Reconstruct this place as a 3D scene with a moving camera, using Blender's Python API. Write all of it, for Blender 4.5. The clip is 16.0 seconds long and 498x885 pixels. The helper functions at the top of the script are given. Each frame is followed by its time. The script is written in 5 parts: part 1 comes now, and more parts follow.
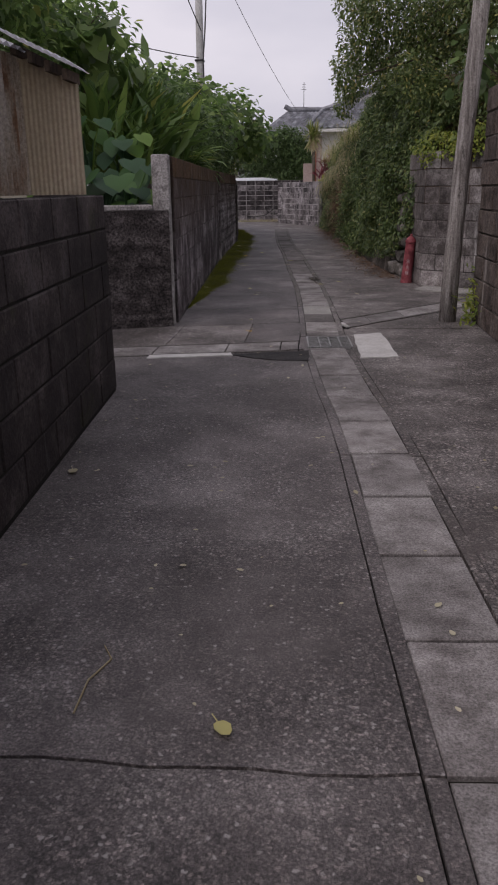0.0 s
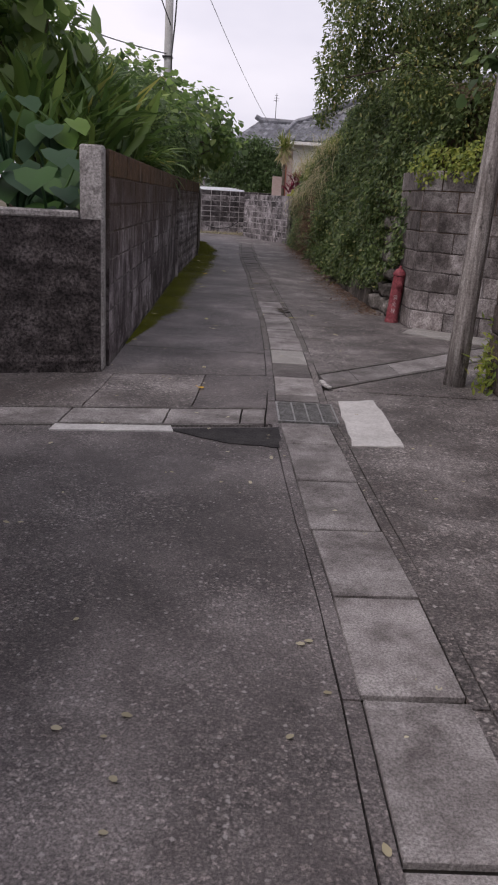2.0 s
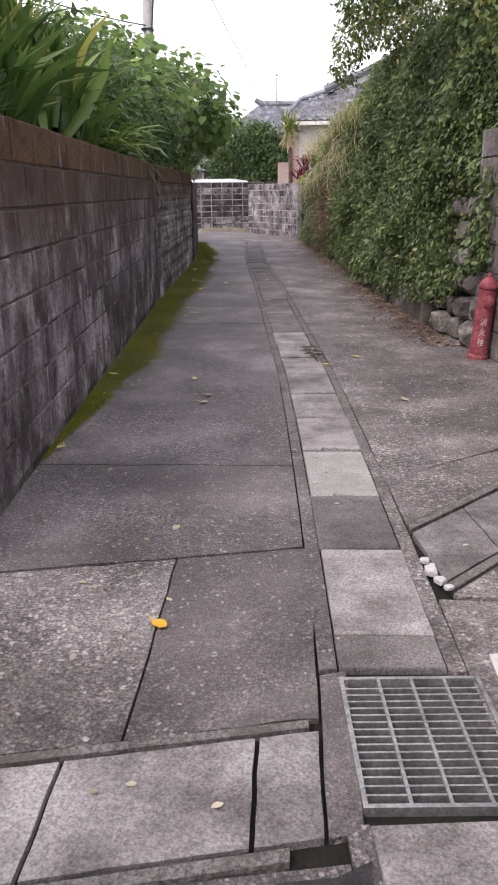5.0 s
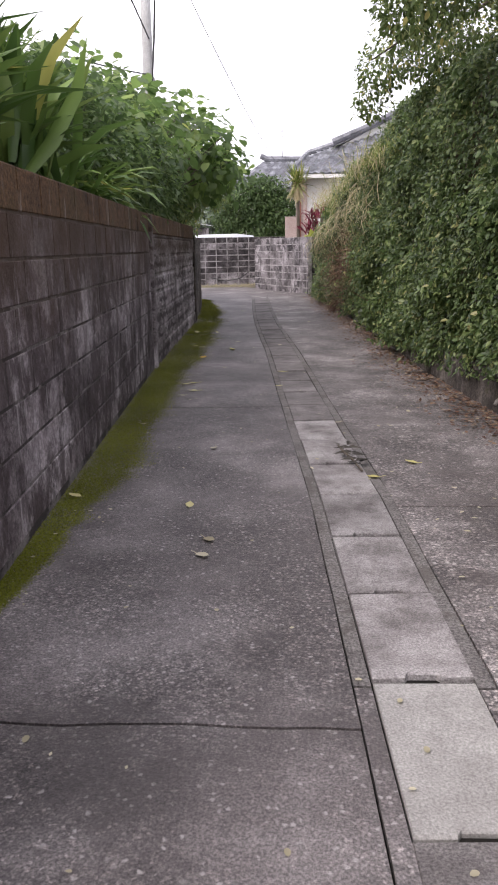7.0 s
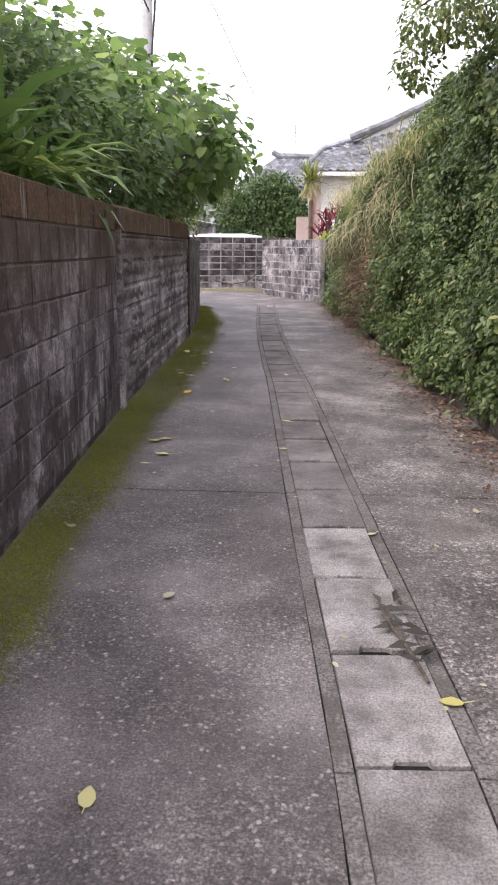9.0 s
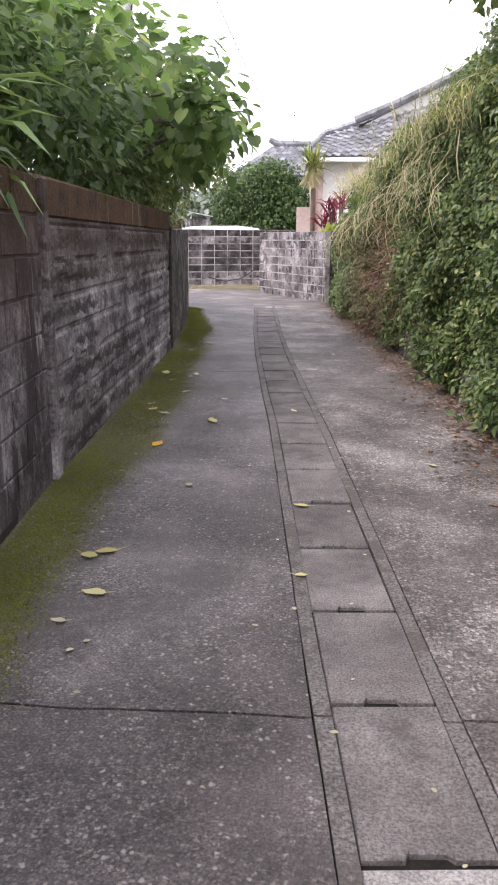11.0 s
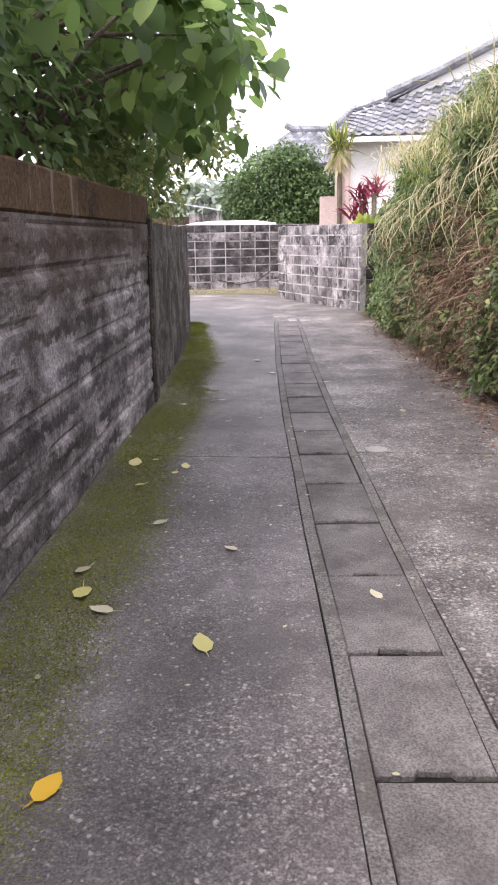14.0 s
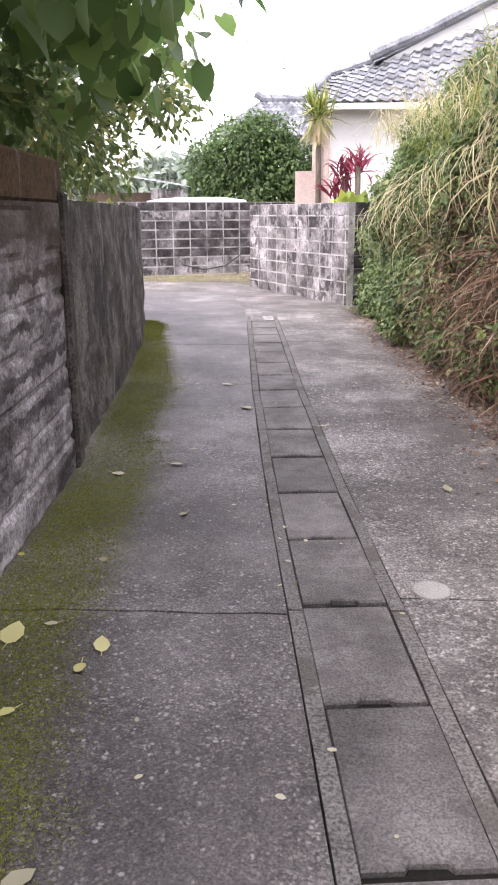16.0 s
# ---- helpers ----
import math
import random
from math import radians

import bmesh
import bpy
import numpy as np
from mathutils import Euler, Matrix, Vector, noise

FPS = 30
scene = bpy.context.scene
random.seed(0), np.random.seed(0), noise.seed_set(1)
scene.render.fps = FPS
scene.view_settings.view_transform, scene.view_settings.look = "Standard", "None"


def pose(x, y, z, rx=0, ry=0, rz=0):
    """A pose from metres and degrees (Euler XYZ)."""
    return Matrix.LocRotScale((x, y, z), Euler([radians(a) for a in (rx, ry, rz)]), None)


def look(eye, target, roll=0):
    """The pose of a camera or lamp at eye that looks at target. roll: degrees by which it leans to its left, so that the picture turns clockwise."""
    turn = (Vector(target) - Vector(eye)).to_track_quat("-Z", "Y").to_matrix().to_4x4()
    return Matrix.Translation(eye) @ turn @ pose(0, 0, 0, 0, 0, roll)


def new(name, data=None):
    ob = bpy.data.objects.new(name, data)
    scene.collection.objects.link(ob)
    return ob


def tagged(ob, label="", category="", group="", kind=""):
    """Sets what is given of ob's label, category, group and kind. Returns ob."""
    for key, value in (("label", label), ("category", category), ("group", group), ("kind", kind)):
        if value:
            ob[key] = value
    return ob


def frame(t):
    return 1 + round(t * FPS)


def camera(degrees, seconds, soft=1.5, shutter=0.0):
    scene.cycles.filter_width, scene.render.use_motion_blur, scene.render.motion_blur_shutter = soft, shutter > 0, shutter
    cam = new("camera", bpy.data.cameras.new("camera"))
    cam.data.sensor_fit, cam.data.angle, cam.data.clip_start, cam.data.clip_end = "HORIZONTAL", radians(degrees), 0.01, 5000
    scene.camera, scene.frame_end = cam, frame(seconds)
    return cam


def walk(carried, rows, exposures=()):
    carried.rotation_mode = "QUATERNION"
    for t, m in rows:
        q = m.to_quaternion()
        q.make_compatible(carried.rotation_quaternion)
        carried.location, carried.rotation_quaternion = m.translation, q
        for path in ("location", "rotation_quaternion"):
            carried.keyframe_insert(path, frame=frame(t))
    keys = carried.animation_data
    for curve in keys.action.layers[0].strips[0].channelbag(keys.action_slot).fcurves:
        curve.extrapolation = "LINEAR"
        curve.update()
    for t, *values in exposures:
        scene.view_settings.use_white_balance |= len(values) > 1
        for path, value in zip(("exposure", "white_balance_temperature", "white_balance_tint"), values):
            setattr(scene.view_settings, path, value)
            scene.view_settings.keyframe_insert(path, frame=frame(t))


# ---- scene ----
cam = camera(36.1, 16.0, soft=2.0)
PATH = [
    (0, (0.07, 2.829, 1.336), (-0.097, 4.719, 0.705), -0.7),
    (0.5, (0.021, 3.333, 1.357), (-0.099, 5.229, 0.732), 0.6),
    (1, (-0.002, 3.723, 1.367), (-0.076, 5.626, 0.756), 1.8),
    (1.5, (-0.025, 4.234, 1.364), (-0.064, 6.142, 0.765), 3.2),
    (2, (-0.052, 4.777, 1.342), (-0.098, 6.683, 0.738), 3.4),
    (2.5, (-0.055, 5.315, 1.358), (-0.125, 7.214, 0.736), 3.2),
    (3, (-0.081, 5.879, 1.366), (-0.159, 7.774, 0.73), 3.2),
    (3.2, (-0.087, 6.125, 1.342), (-0.171, 8.02, 0.708), 3.1),
    (5.3, (-0.168, 8.425, 1.311), (-0.277, 10.324, 0.692), -1.5),
    (5.5, (-0.17, 8.621, 1.321), (-0.292, 10.522, 0.711), -2.1),
    (6, (-0.181, 9.136, 1.299), (-0.343, 11.046, 0.728), -2.8),
    (6.5, (-0.226, 9.493, 1.288), (-0.388, 11.411, 0.746), -2.2),
    (7, (-0.315, 9.908, 1.278), (-0.428, 11.843, 0.784), -1.0),
    (7.5, (-0.355, 10.515, 1.292), (-0.525, 12.449, 0.811), -0.5),
    (8, (-0.375, 10.953, 1.309), (-0.538, 12.884, 0.815), 0.0),
    (8.5, (-0.353, 11.513, 1.306), (-0.482, 13.446, 0.812), 0.5),
    (9, (-0.346, 12.012, 1.334), (-0.47, 13.946, 0.839), 0.6),
    (9.2, (-0.35, 12.235, 1.332), (-0.472, 14.168, 0.835), 0.2),
    (11.3, (-0.504, 14.493, 1.319), (-0.619, 16.423, 0.809), 0.5),
    (11.5, (-0.526, 14.716, 1.316), (-0.647, 16.647, 0.808), 0.8),
    (12, (-0.553, 15.28, 1.346), (-0.664, 17.209, 0.828), 0.6),
    (12.5, (-0.545, 15.793, 1.338), (-0.648, 17.72, 0.814), 0.5),
    (13, (-0.601, 16.403, 1.335), (-0.704, 18.331, 0.815), 0.2),
    (13.5, (-0.665, 16.95, 1.332), (-0.794, 18.877, 0.813), 0.0),
    (14, (-0.73, 17.484, 1.332), (-0.892, 19.409, 0.813), -0.8),
    (14.5, (-0.777, 18.029, 1.337), (-0.938, 19.952, 0.811), -1.1),
    (15, (-0.81, 18.586, 1.326), (-0.928, 20.507, 0.781), -0.2),
    (15.5, (-0.842, 19.169, 1.302), (-0.936, 21.089, 0.751), -0.2),
    (16, (-0.894, 19.614, 1.381), (-0.973, 21.528, 0.808), -0.3),
]

# ---- light ----
EXPOSURES = [(0, -0.25, 6600, 22), (0.5, 0.1, 6600, 22), (1.0, 0.65, 6600, 22), (1.5, 0.5, 6600, 22), (2, 0.1, 6600, 22), (3, 0.45, 6600, 22), (5.5, 1.15, 6600, 21), (6.5, 1.06, 6600, 20), (7, 1.1, 6600, 20), (8, 1.5, 6600, 20), (9, 1.5, 6600, 20), (12.5, 1.78, 6600, 20), (16, 2.12, 6550, 20)]
world = bpy.data.worlds.new("overcast_sky")
scene.world = world
world.use_nodes = True
_n, _l = world.node_tree.nodes, world.node_tree.links
_n.clear()
sky = _n.new("ShaderNodeTexSky")
sky.sky_type, sky.sun_disc = "NISHITA", False
sky.sun_elevation, sky.sun_rotation = radians(58), radians(200)
sky.air_density, sky.dust_density = 1.0, 3.0
_tc = _n.new("ShaderNodeTexCoord")
_map = _n.new("ShaderNodeMapping")
_map.inputs["Scale"].default_value = (1.2, 1.2, 3.0)
_noise = _n.new("ShaderNodeTexNoise")
_noise.inputs["Scale"].default_value, _noise.inputs["Detail"].default_value = 1.6, 5
_ramp = _n.new("ShaderNodeValToRGB")
_ramp.color_ramp.elements[0].position, _ramp.color_ramp.elements[0].color = 0.35, (8.0, 8.4, 9.4, 1)
_ramp.color_ramp.elements[1].position, _ramp.color_ramp.elements[1].color = 0.65, (11.5, 11.7, 12.2, 1)
_mix = _n.new("ShaderNodeMix")
_mix.data_type = "RGBA"
_mix.inputs[0].default_value = 0.86
_bg = _n.new("ShaderNodeBackground")
_bg.inputs["Strength"].default_value = 0.085
_out = _n.new("ShaderNodeOutputWorld")
_l.new(_tc.outputs["Generated"], _map.inputs["Vector"])
_l.new(_map.outputs["Vector"], _noise.inputs["Vector"])
_l.new(_noise.outputs["Fac"], _ramp.inputs["Fac"])
_l.new(sky.outputs["Color"], _mix.inputs[6])
_l.new(_ramp.outputs["Color"], _mix.inputs[7])
_l.new(_mix.outputs[2], _bg.inputs["Color"])
_l.new(_bg.outputs[0], _out.inputs["Surface"])

sun = new("sun", bpy.data.lights.new("sun", "SUN"))
sun.data.energy, sun.data.angle, sun.data.color = 1.2, radians(25), (1.0, 0.96, 0.9)
sun.matrix_world = look((-8, -3, 12), (0, 4, 0))

walk(cam, [(t, look(eye, target, roll)) for t, eye, target, roll in PATH], EXPOSURES)


# ---- materials ----
def material(name, colors, scale=4.0, stretch=(1, 1, 1), rough=0.9, bump=0.3, grain=60.0, grain_mix=0.35, spots=None,
             streak=None, vary=0.0, island=0.0, metal=0.0, stain=None, moss=None, spec=0.3, band=(1, 1, 1), lichen=None, drip=None, course=None):
    """colors: dark to light base colours over a noise of that scale; grain: fine speckle; spots: (scale, share, colour) pale pebbles;
    streak, stain, moss: (scale, threshold, colour, amount) overlays with shapes of their own; band: the stain's
    stretch; drip: pale runs of lime; lichen: (from z, to z, colour, amount), a growth that hangs down from a wall's top with a ragged edge."""
    m = bpy.data.materials.new(name)
    m.use_nodes = True
    nt = m.node_tree
    N, L = nt.nodes, nt.links
    bsdf = N["Principled BSDF"]
    geo = N.new("ShaderNodeNewGeometry")

    def mapped(s):
        mp = N.new("ShaderNodeMapping")
        mp.inputs["Scale"].default_value = s
        L.new(geo.outputs["Position"], mp.inputs["Vector"])
        return mp.outputs["Vector"]

    def nz(vec, sc, detail=4.0, r=0.6):
        n = N.new("ShaderNodeTexNoise")
        n.inputs["Scale"].default_value, n.inputs["Detail"].default_value, n.inputs["Roughness"].default_value = sc, detail, r
        L.new(vec, n.inputs["Vector"])
        return n.outputs["Fac"]

    def ramp(fac, stops):
        r = N.new("ShaderNodeValToRGB")
        els = r.color_ramp.elements
        while len(els) < len(stops):
            els.new(0.5)
        for e, (p, c) in zip(els, stops):
            e.position, e.color = p, (*c, 1)
        L.new(fac, r.inputs["Fac"])
        return r.outputs["Color"]

    def blend(fac, a, b, mode="MIX", amount=None):
        x = N.new("ShaderNodeMix")
        x.data_type, x.blend_type = "RGBA", mode
        if amount is not None and fac is not None:
            mu = N.new("ShaderNodeMath")
            mu.operation = "MULTIPLY"
            mu.inputs[1].default_value = amount
            L.new(fac, mu.inputs[0])
            fac = mu.outputs[0]
        if fac is None:
            x.inputs[0].default_value = amount
        else:
            L.new(fac, x.inputs[0])
        for sock, v in ((x.inputs[6], a), (x.inputs[7], b)):
            if isinstance(v, tuple):
                sock.default_value = (*v, 1)
            else:
                L.new(v, sock)
        return x.outputs[2]

    base_vec = mapped(stretch)
    big = nz(base_vec, scale, 9, 0.7)
    k = len(colors)
    col = ramp(big, [(0.37 + 0.26 * i / max(1, k - 1), c) for i, c in enumerate(colors)])
    plain = mapped((1, 1, 1))
    fine = nz(plain, grain, 3, 0.7)
    col = blend(None, col, ramp(fine, [(0.36, (0.16, 0.16, 0.16)), (0.64, (0.86, 0.86, 0.86))]), "OVERLAY", grain_mix)
    height = fine
    if spots:
        v = N.new("ShaderNodeTexVoronoi")
        v.inputs["Scale"].default_value = spots[0]
        wn = N.new("ShaderNodeTexNoise")
        wn.inputs["Scale"].default_value = spots[0] * 0.8
        L.new(plain, wn.inputs["Vector"])
        wm = N.new("ShaderNodeVectorMath")
        wm.operation = "MULTIPLY_ADD"
        wm.inputs[1].default_value = (1.6 / spots[0],) * 3
        L.new(wn.outputs["Color"], wm.inputs[0])
        L.new(plain, wm.inputs[2])
        warp = wm.outputs[0]
        L.new(warp, v.inputs["Vector"])
        pick = N.new("ShaderNodeSeparateColor")
        L.new(v.outputs["Color"], pick.inputs["Color"])
        gain = ramp(pick.outputs[0], [(0.0, (0.42, 0.42, 0.42)), (0.5, (0.9, 0.9, 0.9)), (1 - spots[1] * 0.5, (1.2, 1.19, 1.17)), (1.0, (2.0, 1.95, 1.9))])
        rim = ramp(v.outputs["Distance"], [(0.28, (1, 1, 1)), (0.6, (0.55, 0.55, 0.55))])
        stones = blend(None, gain, rim, "MULTIPLY", 1.0)
        where = ramp(nz(plain, 1.7, 4), [(0.33, (0.3, 0.3, 0.3)), (0.6, (1, 1, 1))])
        col = blend(where, col, blend(None, col, stones, "MULTIPLY", 1.0))
        v2 = N.new("ShaderNodeTexVoronoi")
        v2.inputs["Scale"].default_value = spots[0] * 0.55
        L.new(warp, v2.inputs["Vector"])
        pick2 = N.new("ShaderNodeSeparateColor")
        L.new(v2.outputs["Color"], pick2.inputs["Color"])
        rare = blend(None, ramp(pick2.outputs[0], [(0.86, (0, 0, 0)), (0.92, (1, 1, 1))]), ramp(v2.outputs["Distance"], [(0.22, (1, 1, 1)), (0.42, (0, 0, 0))]), "MULTIPLY", 1.0)
        col = blend(rare, col, spots[2], "MIX", 0.7)
    for extra, st in ((streak, (1, 1, 0.3)), (stain, band), (moss, (1, 1, 1)), (drip, (1, 1, 0.13))):
        if extra:
            sc, th, c, am = extra
            f = ramp(nz(mapped(st), sc, 9, 0.7), [(th - 0.025, (0, 0, 0)), (th + 0.035, (1, 1, 1))])
            col = blend(f, col, c, "MIX", am)
    if course:
        pitch, share, c, am = course
        cz = N.new("ShaderNodeSeparateXYZ")
        L.new(geo.outputs["Position"], cz.inputs[0])
        rag = N.new("ShaderNodeMath")
        rag.operation = "MULTIPLY_ADD"
        rag.inputs[1].default_value = 0.24
        L.new(nz(mapped((1, 1, 1)), 7.0, 6, 0.7), rag.inputs[0])
        L.new(cz.outputs[2], rag.inputs[2])
        div = N.new("ShaderNodeMath")
        div.operation = "DIVIDE"
        div.inputs[1].default_value = pitch
        L.new(rag.outputs[0], div.inputs[0])
        fr = N.new("ShaderNodeMath")
        fr.operation = "FRACT"
        L.new(div.outputs[0], fr.inputs[0])
        line = ramp(fr.outputs[0], [(0.0, (1, 1, 1)), (share * 0.7, (1, 1, 1)), (share, (0, 0, 0)), (0.97, (0, 0, 0)), (1.0, (1, 1, 1))])
        gaps = ramp(nz(mapped((0.7, 0.7, 2.0)), 1.6, 4), [(0.4, (0.15, 0.15, 0.15)), (0.55, (1, 1, 1))])
        col = blend(blend(None, line, gaps, "MULTIPLY", 1.0), col, c, "MIX", am)
    if lichen:
        za, zb, c, am = lichen
        sep = N.new("ShaderNodeSeparateXYZ")
        L.new(geo.outputs["Position"], sep.inputs[0])
        rag = N.new("ShaderNodeMath")
        rag.operation = "MULTIPLY_ADD"
        rag.inputs[1].default_value = 0.9
        L.new(nz(mapped((1, 1, 0.3)), 4.5, 7, 0.65), rag.inputs[0])
        L.new(sep.outputs[2], rag.inputs[2])
        mr = N.new("ShaderNodeMapRange")
        mr.inputs[1].default_value, mr.inputs[2].default_value = za + 0.45, zb + 0.45
        L.new(rag.outputs[0], mr.inputs[0])
        col = blend(mr.outputs[0], col, blend(None, col, c, "MIX", 0.8), "MIX", am)
    if vary:
        info = N.new("ShaderNodeObjectInfo")
        col = blend(None, col, ramp(info.outputs["Random"], [(0, (0.5 - vary,) * 3), (1, (0.5 + vary,) * 3)]), "OVERLAY", 0.9)
    if island:
        col = blend(None, col, ramp(geo.outputs["Random Per Island"], [(0, (0.5 - island,) * 3), (1, (0.5 + island,) * 3)]), "OVERLAY", 0.9)
    L.new(col, bsdf.inputs["Base Color"])
    bsdf.inputs["Roughness"].default_value = rough
    bsdf.inputs["Metallic"].default_value = metal
    bsdf.inputs["Specular IOR Level"].default_value = spec
    if bump:
        b = N.new("ShaderNodeBump")
        b.inputs["Strength"].default_value, b.inputs["Distance"].default_value = bump, 0.01
        add = N.new("ShaderNodeMath")
        add.operation = "ADD"
        L.new(fine, add.inputs[0])
        L.new(big, add.inputs[1])
        L.new(add.outputs[0], b.inputs["Height"])
        L.new(b.outputs[0], bsdf.inputs["Normal"])
    return m


def foliage(name, stops, rough=0.5, through_light=0.35, spec=0.4):
    """Leaf material: one of the stops' greens for each leaf, slightly translucent."""
    m = bpy.data.materials.new(name)
    m.use_nodes = True
    N, L = m.node_tree.nodes, m.node_tree.links
    bsdf, out = N["Principled BSDF"], N["Material Output"]
    geo = N.new("ShaderNodeNewGeometry")
    r = N.new("ShaderNodeValToRGB")
    els = r.color_ramp.elements
    while len(els) < len(stops):
        els.new(0.5)
    for e, (p, c) in zip(els, stops):
        e.position, e.color = p, (*c, 1)
    own, both, wrap = N.new("ShaderNodeObjectInfo"), N.new("ShaderNodeMath"), N.new("ShaderNodeMath")
    both.operation, wrap.operation = "ADD", "FRACT"
    L.new(geo.outputs["Random Per Island"], both.inputs[0])
    L.new(own.outputs["Random"], both.inputs[1])
    L.new(both.outputs[0], wrap.inputs[0])
    L.new(wrap.outputs[0], r.inputs["Fac"])
    n = N.new("ShaderNodeTexNoise")
    n.inputs["Scale"].default_value = 1.3
    L.new(geo.outputs["Position"], n.inputs["Vector"])
    x = N.new("ShaderNodeMix")
    x.data_type, x.blend_type = "RGBA", "OVERLAY"
    x.inputs[0].default_value = 0.55
    L.new(r.outputs["Color"], x.inputs[6])
    L.new(n.outputs["Fac"], x.inputs[7])
    L.new(x.outputs[2], bsdf.inputs["Base Color"])
    bsdf.inputs["Roughness"].default_value = rough
    bsdf.inputs["Specular IOR Level"].default_value = spec
    t = N.new("ShaderNodeBsdfTranslucent")
    L.new(x.outputs[2], t.inputs["Color"])
    mixer = N.new("ShaderNodeMixShader")
    mixer.inputs[0].default_value = through_light
    L.new(bsdf.outputs[0], mixer.inputs[1])
    L.new(t.outputs[0], mixer.inputs[2])
    L.new(mixer.outputs[0], out.inputs["Surface"])
    return m


M_ROAD = material("worn_asphalt_concrete", [(0.085, 0.073, 0.071), (0.138, 0.121, 0.118), (0.225, 0.203, 0.198)], 1.1, grain=130, grain_mix=0.7,
                  spots=(95, 0.3, (0.4, 0.375, 0.36)), rough=0.62, bump=0.6, stain=(0.8, 0.58, (0.06, 0.051, 0.049), 0.55), spec=0.5)
M_ROAD_R = material("exposed_aggregate_concrete", [(0.08, 0.07, 0.066), (0.155, 0.138, 0.132), (0.29, 0.266, 0.256)], 1.3, grain=100, grain_mix=0.9,
                    spots=(70, 0.5, (0.48, 0.45, 0.42)), rough=0.68, bump=0.7, stain=(1.0, 0.58, (0.075, 0.062, 0.057), 0.55), spec=0.45)
M_LID = material("drain_lid_concrete", [(0.12, 0.108, 0.104), (0.215, 0.2, 0.194), (0.31, 0.294, 0.285)], 3.2, grain=130, grain_mix=0.55,
                 rough=0.8, bump=0.5, vary=0.12, stain=(2.5, 0.58, (0.085, 0.075, 0.07), 0.45))
M_LID_DARK = material("old_lid_concrete", [(0.09, 0.082, 0.079), (0.14, 0.128, 0.124), (0.2, 0.186, 0.18)], 2.5, grain=140, grain_mix=0.6,
                      rough=0.85, bump=0.5, vary=0.08, stain=(3.0, 0.6, (0.07, 0.062, 0.06), 0.5))
M_LID_PALE = material("new_lid_concrete", [(0.25, 0.24, 0.225), (0.34, 0.33, 0.31)], 5.0, grain=140, grain_mix=0.4, rough=0.85, bump=0.3)
M_CURB = material("gutter_concrete", [(0.1, 0.092, 0.087), (0.2, 0.187, 0.178)], 3.0, grain=90, grain_mix=0.8, rough=0.85, bump=0.6, stain=(3.0, 0.53, (0.07, 0.062, 0.054), 0.75))
# dirt in the joints; near-black also paints the shade in lid notches and grate
M_BED = material("joint_dirt_and_gap_shade", [(0.008, 0.007, 0.006), (0.02, 0.018, 0.014)], 6.0, rough=1.0)
M_WHITE = material("white_mortar_patch", [(0.42, 0.41, 0.395), (0.55, 0.54, 0.525)], 5.0, grain=70, grain_mix=0.2, rough=0.85, bump=0.3)
M_TAR = material("black_asphalt_patch", [(0.016, 0.015, 0.016), (0.045, 0.042, 0.042)], 7.0, grain=110, grain_mix=0.5, rough=0.8, bump=0.6)
M_GROUND = material("bare_earth", [(0.06, 0.05, 0.035), (0.12, 0.1, 0.07), (0.07, 0.09, 0.035)], 2.0, rough=1.0, grain=40)
M_MOSS = foliage("moss", [(0.0, (0.085, 0.084, 0.02)), (0.45, (0.15, 0.165, 0.026)), (0.88, (0.23, 0.26, 0.036)), (1.0, (0.14, 0.105, 0.05))], 0.9, 0.1, 0.1)
M_BLOCK = material("weathered_block", [(0.05, 0.039, 0.041), (0.165, 0.14, 0.147), (0.4, 0.36, 0.375)], 2.0, (1, 1, 0.8), grain=50, grain_mix=0.5,
                   rough=0.95, bump=0.7, streak=(4.0, 0.57, (0.035, 0.028, 0.028), 0.55), vary=0.09, stain=(2.6, 0.52, (0.042, 0.03, 0.031), 0.8), band=(1, 1, 0.7),
                   drip=(9.0, 0.615, (0.42, 0.39, 0.395), 0.6), lichen=(0.72, 1.35, (0.06, 0.034, 0.018), 0.95))
M_HYDWALL = material("streaked_block", [(0.055, 0.047, 0.045), (0.15, 0.133, 0.128), (0.33, 0.305, 0.298)], 2.2, (1, 1, 0.8), grain=50, grain_mix=0.5,
                     rough=0.95, bump=0.7, streak=(5.0, 0.6, (0.05, 0.042, 0.04), 0.7), vary=0.2, stain=(2.4, 0.58, (0.06, 0.05, 0.046), 0.7), drip=(5.0, 0.64, (0.5, 0.48, 0.47), 0.7))
M_BLOCK_TOP = material("brown_lichen_block", [(0.04, 0.023, 0.013), (0.1, 0.056, 0.028), (0.07, 0.045, 0.02)], 2.2, grain=45, grain_mix=0.6,
                       rough=1.0, bump=0.7, drip=(9.0, 0.61, (0.26, 0.23, 0.2), 0.6), vary=0.05)
M_MORTAR = material("mortar", [(0.07, 0.062, 0.06), (0.2, 0.182, 0.178)], 3.0, grain=80, rough=1.0, stain=(2.6, 0.5, (0.03, 0.025, 0.024), 0.9), lichen=(0.72, 1.35, (0.06, 0.036, 0.02), 0.95))
